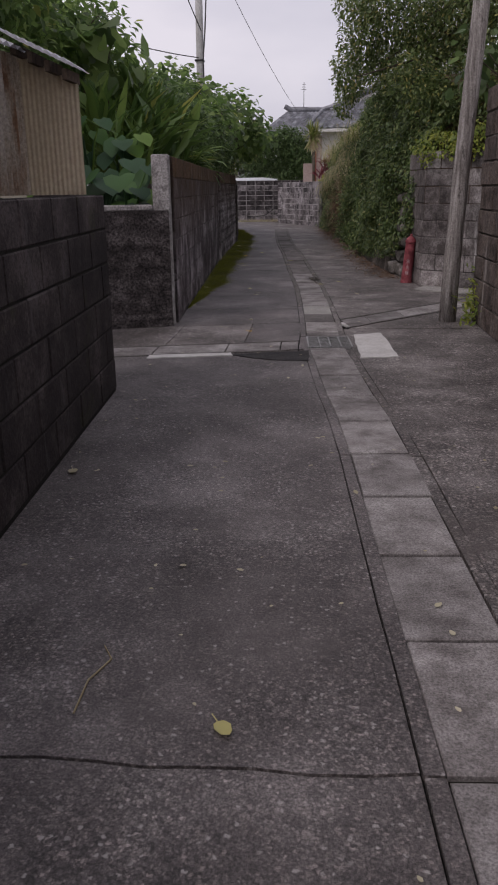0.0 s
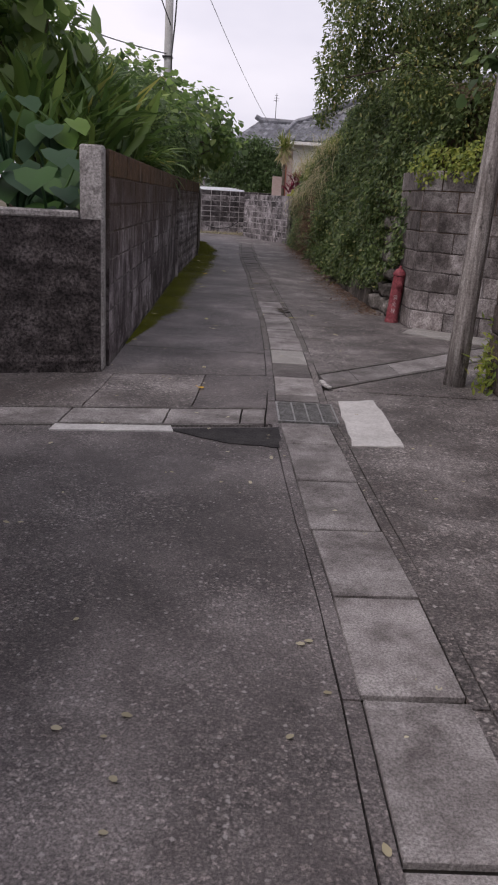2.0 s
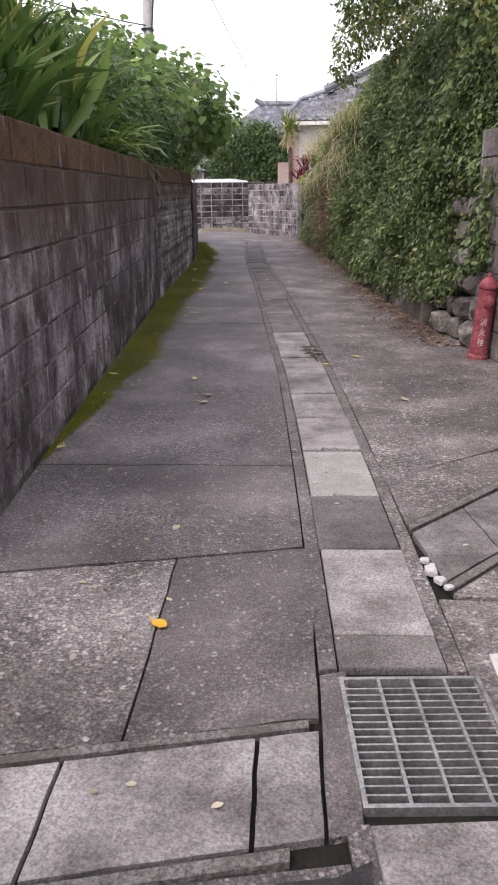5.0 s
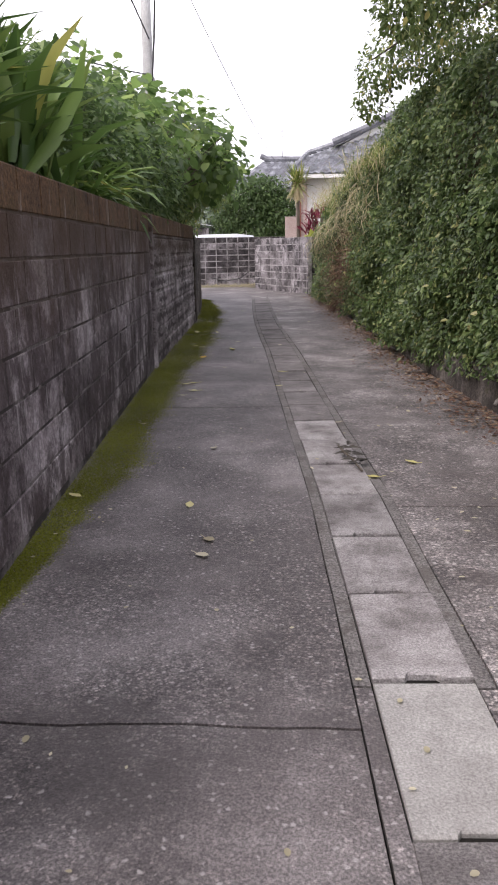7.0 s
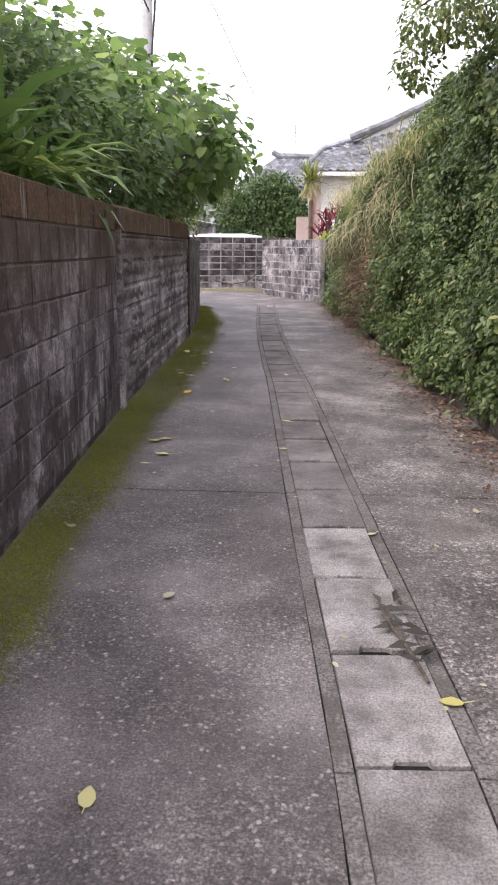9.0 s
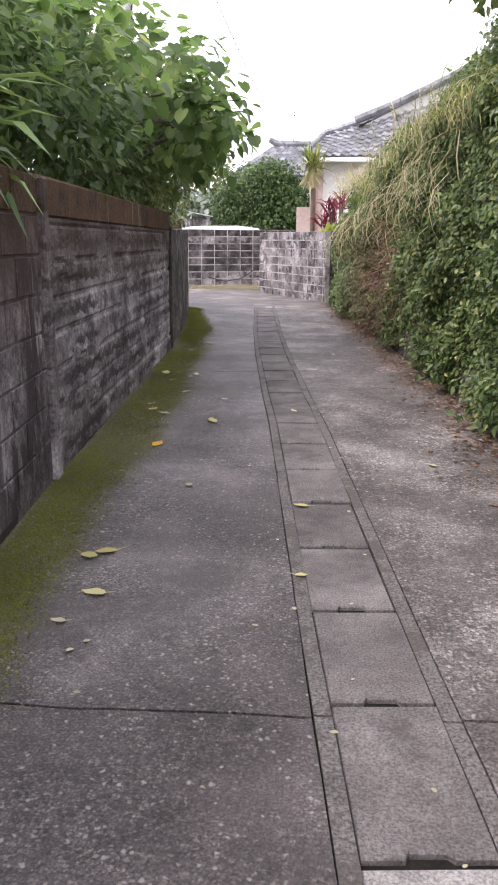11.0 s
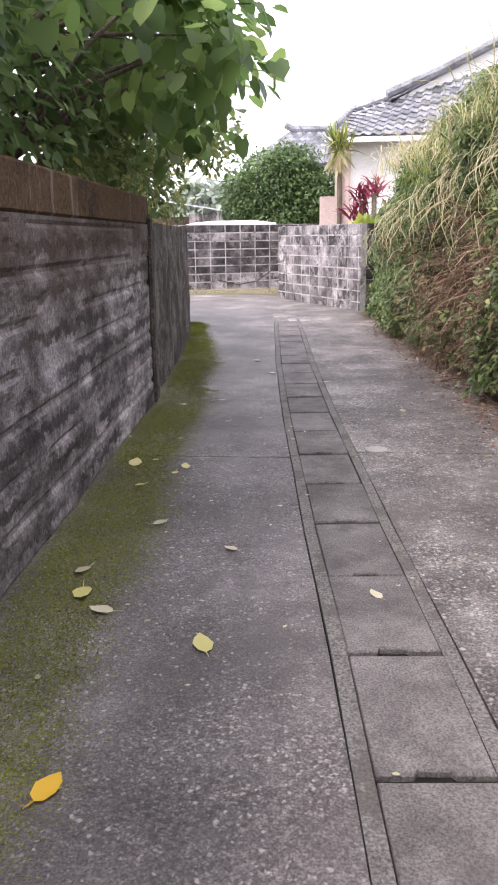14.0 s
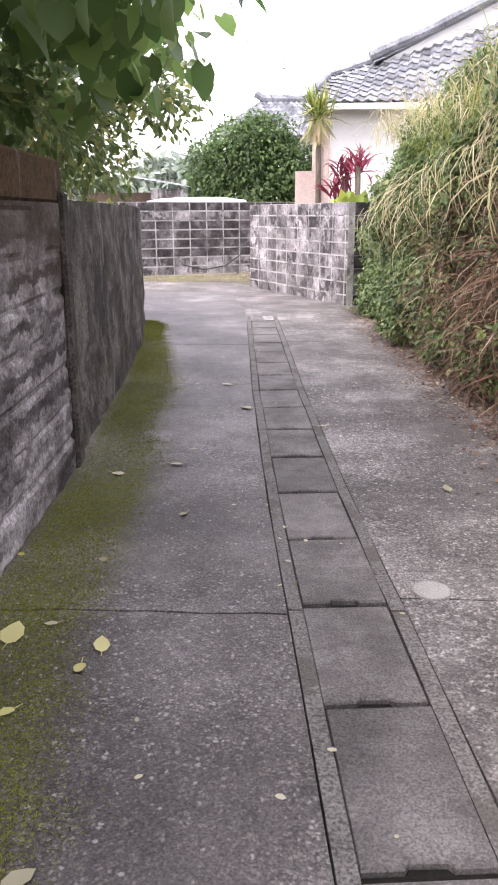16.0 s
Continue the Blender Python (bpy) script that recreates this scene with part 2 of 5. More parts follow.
M_PLASTER = material("stained_plaster", [(0.075, 0.063, 0.064), (0.23, 0.203, 0.207), (0.46, 0.42, 0.43)], 1.9, (1, 1, 1.2), grain=45, grain_mix=0.5,
                     rough=0.95, bump=0.9, streak=(5.0, 0.6, (0.045, 0.036, 0.036), 0.4), stain=(2.6, 0.56, (0.035, 0.028, 0.028), 0.7), band=(0.7, 0.7, 2.0),
                     drip=(9.0, 0.66, (0.45, 0.43, 0.43), 0.6), lichen=(0.85, 1.3, (0.055, 0.034, 0.02), 0.92), course=(0.2, 0.34, (0.04, 0.032, 0.032), 0.85))
M_DARKWALL = material("dark_mossy_plaster", [(0.03, 0.025, 0.021), (0.08, 0.068, 0.06), (0.17, 0.15, 0.135)], 2.2, grain=50, grain_mix=0.6, rough=1.0, bump=0.9,
                      drip=(7.0, 0.62, (0.3, 0.28, 0.27), 0.5), stain=(3.0, 0.52, (0.025, 0.021, 0.019), 0.7), moss=(1.2, 0.6, (0.06, 0.06, 0.02), 0.5))
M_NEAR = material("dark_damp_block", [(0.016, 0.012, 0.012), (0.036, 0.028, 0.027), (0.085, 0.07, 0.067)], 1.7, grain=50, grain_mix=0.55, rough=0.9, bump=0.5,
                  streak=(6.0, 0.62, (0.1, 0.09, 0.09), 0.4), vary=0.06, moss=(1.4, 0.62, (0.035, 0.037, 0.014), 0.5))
M_POST = material("pale_concrete", [(0.2, 0.186, 0.178), (0.42, 0.4, 0.39)], 3.0, grain=60, grain_mix=0.6, rough=0.9, streak=(5, 0.6, (0.07, 0.062, 0.058), 0.5), stain=(3.5, 0.6, (0.07, 0.062, 0.058), 0.6))
M_ROUGH = material("rough_cast_concrete", [(0.03, 0.026, 0.025), (0.055, 0.047, 0.046), (0.105, 0.093, 0.091)], 5.0, (1, 1, 1.6), grain=48, grain_mix=1.0, rough=1.0, bump=1.0, stain=(9, 0.6, (0.015, 0.013, 0.012), 0.7), band=(1, 1, 2.0))
M_FAR = material("far_block", [(0.07, 0.062, 0.062), (0.2, 0.182, 0.185), (0.38, 0.352, 0.358)], 1.6, grain=30, grain_mix=0.4, rough=0.95,
                 streak=(5, 0.57, (0.035, 0.03, 0.03), 0.75), stain=(2.6, 0.54, (0.03, 0.027, 0.028), 0.85), vary=0.2)
M_FAR_DARK = material("far_dark_block", [(0.018, 0.016, 0.016), (0.06, 0.053, 0.054), (0.17, 0.156, 0.158)], 2.5, grain=30, rough=0.95, vary=0.22)
M_FAR_MORTAR = material("pale_mortar", [(0.22, 0.205, 0.2), (0.42, 0.4, 0.39)], 3.0, rough=0.95, stain=(2.2, 0.55, (0.08, 0.072, 0.07), 0.8))
M_STONE = material("dark_wall_stone", [(0.04, 0.03, 0.026), (0.1, 0.078, 0.068), (0.22, 0.185, 0.168)], 3.0, grain=50, grain_mix=0.6, rough=0.95, bump=0.9, vary=0.17,
                   stain=(3.0, 0.55, (0.028, 0.022, 0.02), 0.75), drip=(6.0, 0.63, (0.36, 0.33, 0.31), 0.55))
M_RUBBLE = material("rubble_stone", [(0.05, 0.044, 0.04), (0.12, 0.11, 0.1), (0.22, 0.205, 0.19)], 4.0, grain=40, grain_mix=0.5, rough=0.95, bump=0.7, vary=0.15)
M_SOIL = material("bank_soil", [(0.05, 0.038, 0.024), (0.11, 0.084, 0.056), (0.06, 0.052, 0.028)], 3.0, rough=1.0, grain=30)
M_POLE = material("weathered_wood_pole", [(0.12, 0.105, 0.097), (0.26, 0.237, 0.222), (0.42, 0.395, 0.375)], 9.0, (3, 3, 0.25), grain=70, rough=0.9, bump=0.7,
                  streak=(16, 0.6, (0.03, 0.026, 0.022), 0.7))
M_RED = material("faded_red_paint", [(0.2, 0.04, 0.05), (0.3, 0.085, 0.095)], 6.0, grain=40, grain_mix=0.5, rough=0.6, bump=0.1, stain=(7, 0.62, (0.12, 0.035, 0.035), 0.6))
M_LETTER = material("white_lettering", [(0.45, 0.36, 0.36), (0.6, 0.52, 0.52)], 5.0, rough=0.6, bump=0)
M_TIN = material("beige_corrugated_sheet", [(0.52, 0.45, 0.34), (0.62, 0.54, 0.42)], 2.0, grain=30, grain_mix=0.15, rough=0.6, bump=0.1,
                 streak=(6, 0.66, (0.16, 0.09, 0.05), 0.5), metal=0.1)
M_RUST = material("rusty_sheet", [(0.26, 0.15, 0.09), (0.46, 0.4, 0.33), (0.56, 0.51, 0.46)], 3.5, (2, 2, 0.5), grain=50, rough=0.85, bump=0.3)
M_ZINC = material("zinc_roof_sheet", [(0.6, 0.6, 0.63), (0.74, 0.74, 0.77)], 3.0, grain=30, grain_mix=0.1, rough=0.4, metal=0.2, bump=0.05)
M_WOOD = material("dark_timber", [(0.05, 0.035, 0.025), (0.1, 0.07, 0.05)], 8.0, (4, 4, 0.5), rough=0.9)
M_STEEL = material("galvanised_grate", [(0.24, 0.24, 0.235), (0.38, 0.38, 0.37)], 12, grain=80, rough=0.5, metal=0.7, bump=0.1, stain=(9, 0.62, (0.12, 0.09, 0.07), 0.6))
M_TILE = material("grey_roof_tile", [(0.11, 0.113, 0.125), (0.19, 0.195, 0.213), (0.29, 0.297, 0.32)], 2.0, grain=25, rough=0.5, vary=0.1, island=0.2)
M_WALLW = material("white_house_plaster", [(0.72, 0.71, 0.69), (0.8, 0.79, 0.77)], 1.0, grain=20, grain_mix=0.1, rough=0.9, bump=0.1)
M_PORCH = material("pinkish_porch_plaster", [(0.42, 0.33, 0.3), (0.52, 0.43, 0.4)], 2.0, grain=30, grain_mix=0.2, rough=0.9, stain=(2.0, 0.6, (0.25, 0.19, 0.17), 0.5))
M_BROWN = material("brown_house_trim", [(0.22, 0.08, 0.05), (0.3, 0.12, 0.08)], 4.0, rough=0.7)
M_CARPAINT = material("pale_car_paint", [(0.6, 0.63, 0.66), (0.66, 0.69, 0.72)], 2.0, grain_mix=0.05, rough=0.25, bump=0, spec=0.6)
M_DARKGLASS = material("dark_glass", [(0.02, 0.022, 0.025), (0.03, 0.032, 0.035)], 2.0, grain_mix=0.05, rough=0.08, bump=0, spec=0.6)
M_CONC_POLE = material("utility_pole_concrete", [(0.34, 0.34, 0.33), (0.44, 0.44, 0.43)], 3.0, rough=0.9)
M_CABLE = material("black_cable", [(0.02, 0.02, 0.02), (0.03, 0.03, 0.03)], 3.0, rough=0.6, bump=0)
M_BARK = material("bark", [(0.06, 0.048, 0.036), (0.13, 0.11, 0.085)], 10.0, (3, 3, 0.6), rough=0.95, bump=0.6)
M_STRAW = foliage("dry_grass_blades", [(0.0, (0.42, 0.34, 0.2)), (0.6, (0.58, 0.51, 0.34)), (1.0, (0.42, 0.43, 0.19))], 0.7, 0.45)
M_GRASS = foliage("green_grass_blades", [(0.0, (0.09, 0.14, 0.03)), (0.6, (0.2, 0.25, 0.06)), (1.0, (0.42, 0.4, 0.14))], 0.6, 0.4)
M_DRYLEAF = foliage("dry_litter", [(0.0, (0.07, 0.036, 0.024)), (0.5, (0.16, 0.085, 0.055)), (0.88, (0.26, 0.18, 0.11)), (1.0, (0.42, 0.36, 0.26))], 0.8, 0.1)
M_YELLOW = foliage("yellow_fallen_leaf", [(0.0, (0.46, 0.42, 0.14)), (1.0, (0.58, 0.54, 0.26))], 0.6, 0.15)
M_PALELEAF = foliage("pale_fallen_leaf", [(0.0, (0.3, 0.27, 0.17)), (1.0, (0.5, 0.46, 0.33))], 0.7, 0.15)
M_ORANGE = foliage("orange_fallen_leaf", [(0.0, (0.6, 0.32, 0.02)), (1.0, (0.62, 0.36, 0.03))], 0.6, 0.15)
M_IVY = foliage("ivy_leaves", [(0.0, (0.04, 0.068, 0.025)), (0.35, (0.085, 0.135, 0.044)), (0.7, (0.14, 0.2, 0.07)), (0.94, (0.23, 0.29, 0.105)), (1.0, (0.34, 0.32, 0.13))], 0.42)
M_TREE = foliage("small_tree_leaves", [(0.0, (0.07, 0.105, 0.035)), (0.5, (0.13, 0.185, 0.06)), (0.88, (0.22, 0.27, 0.1)), (1.0, (0.45, 0.4, 0.13))], 0.45, 0.45)
M_BUSH = foliage("round_bush_leaves", [(0.0, (0.058, 0.1, 0.037)), (0.6, (0.105, 0.168, 0.062)), (1.0, (0.185, 0.265, 0.1))], 0.45, 0.5)
M_HEART = foliage("broad_heart_leaves", [(0.0, (0.08, 0.145, 0.045)), (0.5, (0.14, 0.22, 0.068)), (0.85, (0.22, 0.33, 0.095)), (0.985, (0.33, 0.43, 0.15)), (1.0, (0.46, 0.42, 0.1))], 0.38, 0.62, 0.5)
M_STRAP = foliage("strap_leaves", [(0.0, (0.06, 0.12, 0.03)), (0.6, (0.125, 0.21, 0.05)), (0.94, (0.22, 0.31, 0.08)), (1.0, (0.45, 0.43, 0.12))], 0.4, 0.3)
M_TARO = foliage("taro_leaves", [(0.0, (0.03, 0.075, 0.038)), (0.55, (0.05, 0.115, 0.048)), (0.8, (0.09, 0.19, 0.045)), (1.0, (0.18, 0.28, 0.05))], 0.5, 0.4, 0.3)
M_LIME = foliage("lime_creeper_leaves", [(0.0, (0.12, 0.18, 0.03)), (0.6, (0.22, 0.27, 0.045)), (1.0, (0.36, 0.38, 0.07))], 0.5, 0.3)
M_REDLEAF = foliage("red_cordyline_leaves", [(0.0, (0.16, 0.02, 0.04)), (1.0, (0.3, 0.05, 0.09))], 0.5, 0.3)
# greyed and lightened greens: the mist over the far slope is in the colour
M_FARHILL = foliage("hazed_far_wood_leaves", [(0.0, (0.16, 0.2, 0.16)), (1.0, (0.24, 0.28, 0.22))], 0.8, 0.1)
M_WITHER = foliage("withered_branch_leaves", [(0.0, (0.018, 0.016, 0.013)), (1.0, (0.07, 0.062, 0.05))], 0.7, 0.05)


# ---- mesh helpers ----
def mesh_of(name, verts, faces, mat, smooth=False):
    me = bpy.data.meshes.new(name)
    me.from_pydata([tuple(v) for v in verts], [], [tuple(f) for f in faces])
    if mat:
        me.materials.append(mat)
    if smooth:
        me.polygons.foreach_set("use_smooth", [True] * len(me.polygons))
    me.update()
    return me


def obj(name, me, parent=None, label="", category="", group="", kind="", m=None):
    ob = new(name, me)
    if parent is not None:
        ob.parent = parent
    if m is not None:
        ob.matrix_basis = m
    return tagged(ob, label, category, group, kind)


def part(name, bm, mat, parent, label="", smooth=False):
    """Links a bmesh as one mesh object under a thing."""
    me = bpy.data.meshes.new(name)
    bm.to_mesh(me)
    bm.free()
    me.materials.append(mat)
    if smooth:
        me.polygons.foreach_set("use_smooth", [True] * len(me.polygons))
    return obj(name, me, parent, label)


def empty(name, m, label, category, group="", kind=""):
    return obj(name, None, None, label, category, group, kind, m)


def box(bm, x0, y0, z0, x1, y1, z1, bevel=0.0):
    r = bmesh.ops.create_cube(bm, size=1.0)
    vs = r["verts"]
    for v in vs:
        v.co = Vector((x0 + (v.co.x + 0.5) * (x1 - x0), y0 + (v.co.y + 0.5) * (y1 - y0), z0 + (v.co.z + 0.5) * (z1 - z0)))
    if bevel:
        es = list({e for v in vs for e in v.link_edges})
        bmesh.ops.bevel(bm, geom=es, offset=bevel, segments=1, affect="EDGES")
    return bm


def tube(bm, pts, radii, seg=8, cap=True):
    """A tapered tube along points."""
    pts = [Vector(p) for p in pts]
    rings = []
    for i, p in enumerate(pts):
        d = (pts[min(i + 1, len(pts) - 1)] - pts[max(i - 1, 0)]).normalized()
        a = d.orthogonal().normalized() if i == 0 else (a - d * a.dot(d)).normalized()
        b = d.cross(a)
        rings.append([bm.verts.new(p + radii[i] * (math.cos(2 * math.pi * k / seg) * a + math.sin(2 * math.pi * k / seg) * b)) for k in range(seg)])
    for r0, r1 in zip(rings, rings[1:]):
        for k in range(seg):
            bm.faces.new((r0[k], r0[(k + 1) % seg], r1[(k + 1) % seg], r1[k]))
    if cap:
        bm.faces.new(list(reversed(rings[0])))
        bm.faces.new(rings[-1])
    return bm


def lathe(bm, profile, seg=20):
    rings = [[bm.verts.new((r * math.cos(2 * math.pi * k / seg), r * math.sin(2 * math.pi * k / seg), z)) for k in range(seg)] for r, z in profile]
    for r0, r1 in zip(rings, rings[1:]):
        for k in range(seg):
            bm.faces.new((r0[k], r0[(k + 1) % seg], r1[(k + 1) % seg], r1[k]))
    bm.faces.new(list(reversed(rings[0])))
    bm.faces.new(rings[-1])
    return bm


def along(line, y):
    """x of a plan line of (x, y) corners at y."""
    ys = [p[1] for p in line]
    return float(np.interp(y, ys, [p[0] for p in line]))


LEAF = {
    "oval": ([(0, 0, 0), (0.35, 0.28, 0.06), (0.7, 0.2, 0.02), (1, 0, -0.1), (0.7, -0.2, 0.02), (0.35, -0.28, 0.06)], [(0, 1, 2, 3), (0, 3, 4, 5)]),
    "slim": ([(0, 0, 0), (0.4, 0.15, 0.04), (1, 0, -0.12), (0.4, -0.15, 0.04)], [(0, 1, 2), (0, 2, 3)]),
    "heart": ([(0, 0, 0), (-0.16, 0.26, 0.03), (0.12, 0.52, 0.06), (0.58, 0.43, 0.0), (0.98, 0, -0.16), (0.58, -0.43, 0.0), (0.12, -0.52, 0.06), (-0.16, -0.26, 0.03), (0.45, 0, -0.07)],
              [(0, 1, 2), (0, 2, 8), (2, 3, 8), (3, 4, 8), (4, 5, 8), (5, 6, 8), (6, 0, 8), (6, 7, 0)]),
    "strap": ([(0, 0.03, 0), (0, -0.03, 0), (0.35, 0.058, 0.1), (0.35, -0.058, 0.1), (0.7, 0.05, 0.08), (0.7, -0.05, 0.08), (1, 0, -0.12), (0.35, 0, 0.075), (0.7, 0, 0.055), (0, 0, -0.01)],
              [(9, 0, 2, 7), (1, 9, 7, 3), (7, 2, 4, 8), (3, 7, 8, 5), (8, 4, 6), (5, 8, 6)]),
    "spike": ([(0, 0.02, 0), (0, -0.02, 0), (0.5, 0.028, 0.03), (0.5, -0.028, 0.03), (1, 0, -0.06)], [(0, 2, 3, 1), (2, 4, 3)]),
    "blade": ([(0, 0.012, 0), (0, -0.012, 0), (0.4, 0.012, 0.16), (0.4, -0.012, 0.16), (0.75, 0.008, 0.1), (0.75, -0.008, 0.1), (1, 0, -0.18)],
              [(0, 2, 3, 1), (2, 4, 5, 3), (4, 6, 5)]),
}


def leaves(name, pos, ahead, up, size, mat, parent=None, shape="oval", **tags):
    """Many leaves of one shape in one mesh: at pos, pointing ahead, with the upper side up, and so long as size."""
    verts, faces = LEAF[shape]
    pos, ahead, up, size = (np.asarray(a, float) for a in (pos, ahead, up, size))
    ahead = ahead / np.linalg.norm(ahead, axis=1, keepdims=True)
    side = np.cross(up, ahead)
    side /= np.linalg.norm(side, axis=1, keepdims=True) + 1e-9
    top = np.cross(ahead, side)
    t = np.array(verts)
    co = pos[:, None] + size[:, None, None] * (t[None, :, :1] * ahead[:, None] + t[None, :, 1:2] * side[:, None] + t[None, :, 2:] * top[:, None])
    n, k = len(pos), len(verts)
    loops = np.concatenate([np.array(f) for f in faces])
    counts = np.array([len(f) for f in faces])
    me = bpy.data.meshes.new(name)
    me.vertices.add(n * k)
    me.vertices.foreach_set("co", co.reshape(-1))
    allloops = (np.arange(n)[:, None] * k + loops[None]).reshape(-1)
    me.loops.add(len(allloops))
    me.loops.foreach_set("vertex_index", allloops.astype(np.int32))
    allcounts = np.tile(counts, n)
    me.polygons.add(len(allcounts))
    me.polygons.foreach_set("loop_start", np.concatenate([[0], np.cumsum(allcounts)[:-1]]).astype(np.int32))
    me.update(calc_edges=True)
    me.validate()
    me.materials.append(mat)
    return obj(name, me, parent, **tags)


RNG = np.random.default_rng(7)


def scatter_dirs(n, lean=(0, 0, 0), spread=1.0):
    d = RNG.normal(size=(n, 3)) * spread + np.array(lean)
    return d / np.linalg.norm(d, axis=1, keepdims=True)


def crown_points(blobs, per, rough=0.25):
    """Points in the outer shells of overlapping lumps (x, y, z, rx, ry, rz), with their outward ways."""
    P, D = [], []
    for x, y, z, rx, ry, rz in blobs:
        n = int(per * (rx * ry * rz) ** (2 / 3))
        d = scatter_dirs(n)
        r = 1 - np.abs(RNG.normal(size=(n, 1))) * rough
        lump = np.array([noise.noise(Vector(v) * 2.3 + Vector((x, y, z))) for v in d])[:, None]
        P.append(np.array([x, y, z]) + d * r * (1 + 0.35 * lump) * np.array([rx, ry, rz]))
        D.append(d)
    return np.concatenate(P), np.concatenate(D)


# ---- plan ----
DRAIN = [(0.63, 0.0), (0.4, 4.36), (0.33, 5.52), (0.267, 6.67), (0.225, 7.25), (0.163, 7.84), (0.0, 9.8), (-0.03, 10.8), (-0.078, 12.0), (-0.165, 13.75), (-0.30, 15.54),
         (-0.43, 17.33), (-0.6, 19.73), (-0.706, 20.89), (-0.8, 22.1), (-0.9, 23.35), (-1.06, 25.76), (-1.2, 28.43), (-1.34, 31.0), (-1.9, 35.0)]
LID_W = 0.31
LEFT = [(-1.0, 0.0), (-1.17, 5.4), (-1.25, 6.7), (-1.33, 8.2), (-1.36, 10.65), (-1.52, 13.4), (-1.83, 18.3), (-2.05, 23.8), (-2.25, 26.2), (-2.68, 29.7), (-4.2, 32.4), (-6.0, 34.0)]
RIGHT = [(1.85, 0.0), (1.75, 10.4), (1.8, 11.4), (1.95, 13.0), (1.55, 14.1), (1.32, 15.2), (1.06, 18.0), (0.96, 20.6), (0.86, 22.1), (0.7, 25.0), (0.48, 28.5), (0.42, 31.9)]


def drain_x(y):
    return along(DRAIN, y)


# ---- ground and road ----
bm = bmesh.new()
for a in ((-400, -400), (400, -400), (400, 900), (-400, 900)):
    bm.verts.new((a[0], a[1], -0.06))
bm.faces.new(bm.verts)
ground = part("ground", bm, M_GROUND, None)
tagged(ground, "bare earth with thin grass around the lane", "ground", kind="structure")

bm = bmesh.new()
_rows = []
for i in range(81):
    _y = -6 + i * 0.5
    _w = 2.4 if 6 < _y < 14 else 0.45
    _rows.append([bm.verts.new((along(LEFT, _y) - _w, _y, -0.018)), bm.verts.new((along(RIGHT, _y) + 0.75, _y, -0.018))])
for r0, r1 in zip(_rows, _rows[1:]):
    bm.faces.new((r0[0], r0[1], r1[1], r1[0]))
for v in [e for e in bmesh.ops.extrude_edge_only(bm, edges=[e for e in bm.edges if e.is_boundary])["geom"] if isinstance(e, bmesh.types.BMVert)]:
    v.co.z = -0.058
bed = part("road", bm, M_BED, None)
tagged(bed, "worn grey concrete lane laid in cracked panels", "road", kind="structure")


def road_panel(y0, y1, side, mat, name="panel", sag=0.0, slant0=0.0, slant1=0.0):
    """One cast panel of the lane between two joints, on one side of the gutter."""
    bmx = bmesh.new()
    ny = max(2, int((y1 - y0) / 0.25))
    rows = []
    for i in range(ny + 1):
        y = y0 + (y1 - y0) * i / ny
        j = 0.01 * noise.noise(Vector((y * 3, 0.3, side)))
        if side < 0:
            xa, xb = (-3.4 if 7.6 < y < 9.6 else along(LEFT, y) - 0.12), drain_x(y) - 0.062 + 0.5 * j
        else:
            xa, xb = drain_x(y) + LID_W + 0.062 + 0.5 * j, along(RIGHT, y) + 0.5
        cells = 12
        row = []
        for k in range(cells + 1):
            x = xa + (xb - xa) * k / cells
            yy = y + (slant0 * (1 - i / ny) + slant1 * i / ny) * (x + 0.02) + (0.025 * noise.noise(Vector((x * 4, y, 1.0))) if i in (0, ny) else 0)
            if i == 0:
                yy += 0.006
            if i == ny:
                yy -= 0.006
            row.append(bmx.verts.new((x, yy, 0.004 * noise.noise(Vector((x * 1.3, y * 1.3, 4.0))) - sag)))
        rows.append(row)
    for r0, r1 in zip(rows, rows[1:]):
        for k in range(len(r0) - 1):
            bmx.faces.new((r0[k], r0[k + 1], r1[k + 1], r1[k]))
    rim = [e for e in bmx.edges if e.is_boundary]
    ext = bmesh.ops.extrude_edge_only(bmx, edges=rim)
    for v in ext["geom"]:
        if isinstance(v, bmesh.types.BMVert):
            v.co.z = -0.03
    bmesh.ops.recalc_face_normals(bmx, faces=bmx.faces)
    return part(name, bmx, mat, bed)


road_panel(4.33, 9.37, -1, M_ROAD, slant1=0.215)
road_panel(10.84, 11.75, -1, M_ROAD, slant0=0.215)
for a, b in ((-4, 4.33), (11.75, 16.1), (16.1, 22.08), (22.08, 28.0), (28.0, 33.9)):
    road_panel(a, b, -1, M_ROAD)
for a, b in ((-4, 4.6), (4.6, 10.45), (11.75, 13.6), (13.6, 16.11), (16.11, 22.2), (22.2, 28.2), (28.2, 31.7)):
    road_panel(a, b, 1, M_ROAD_R if a > 3 else M_ROAD)


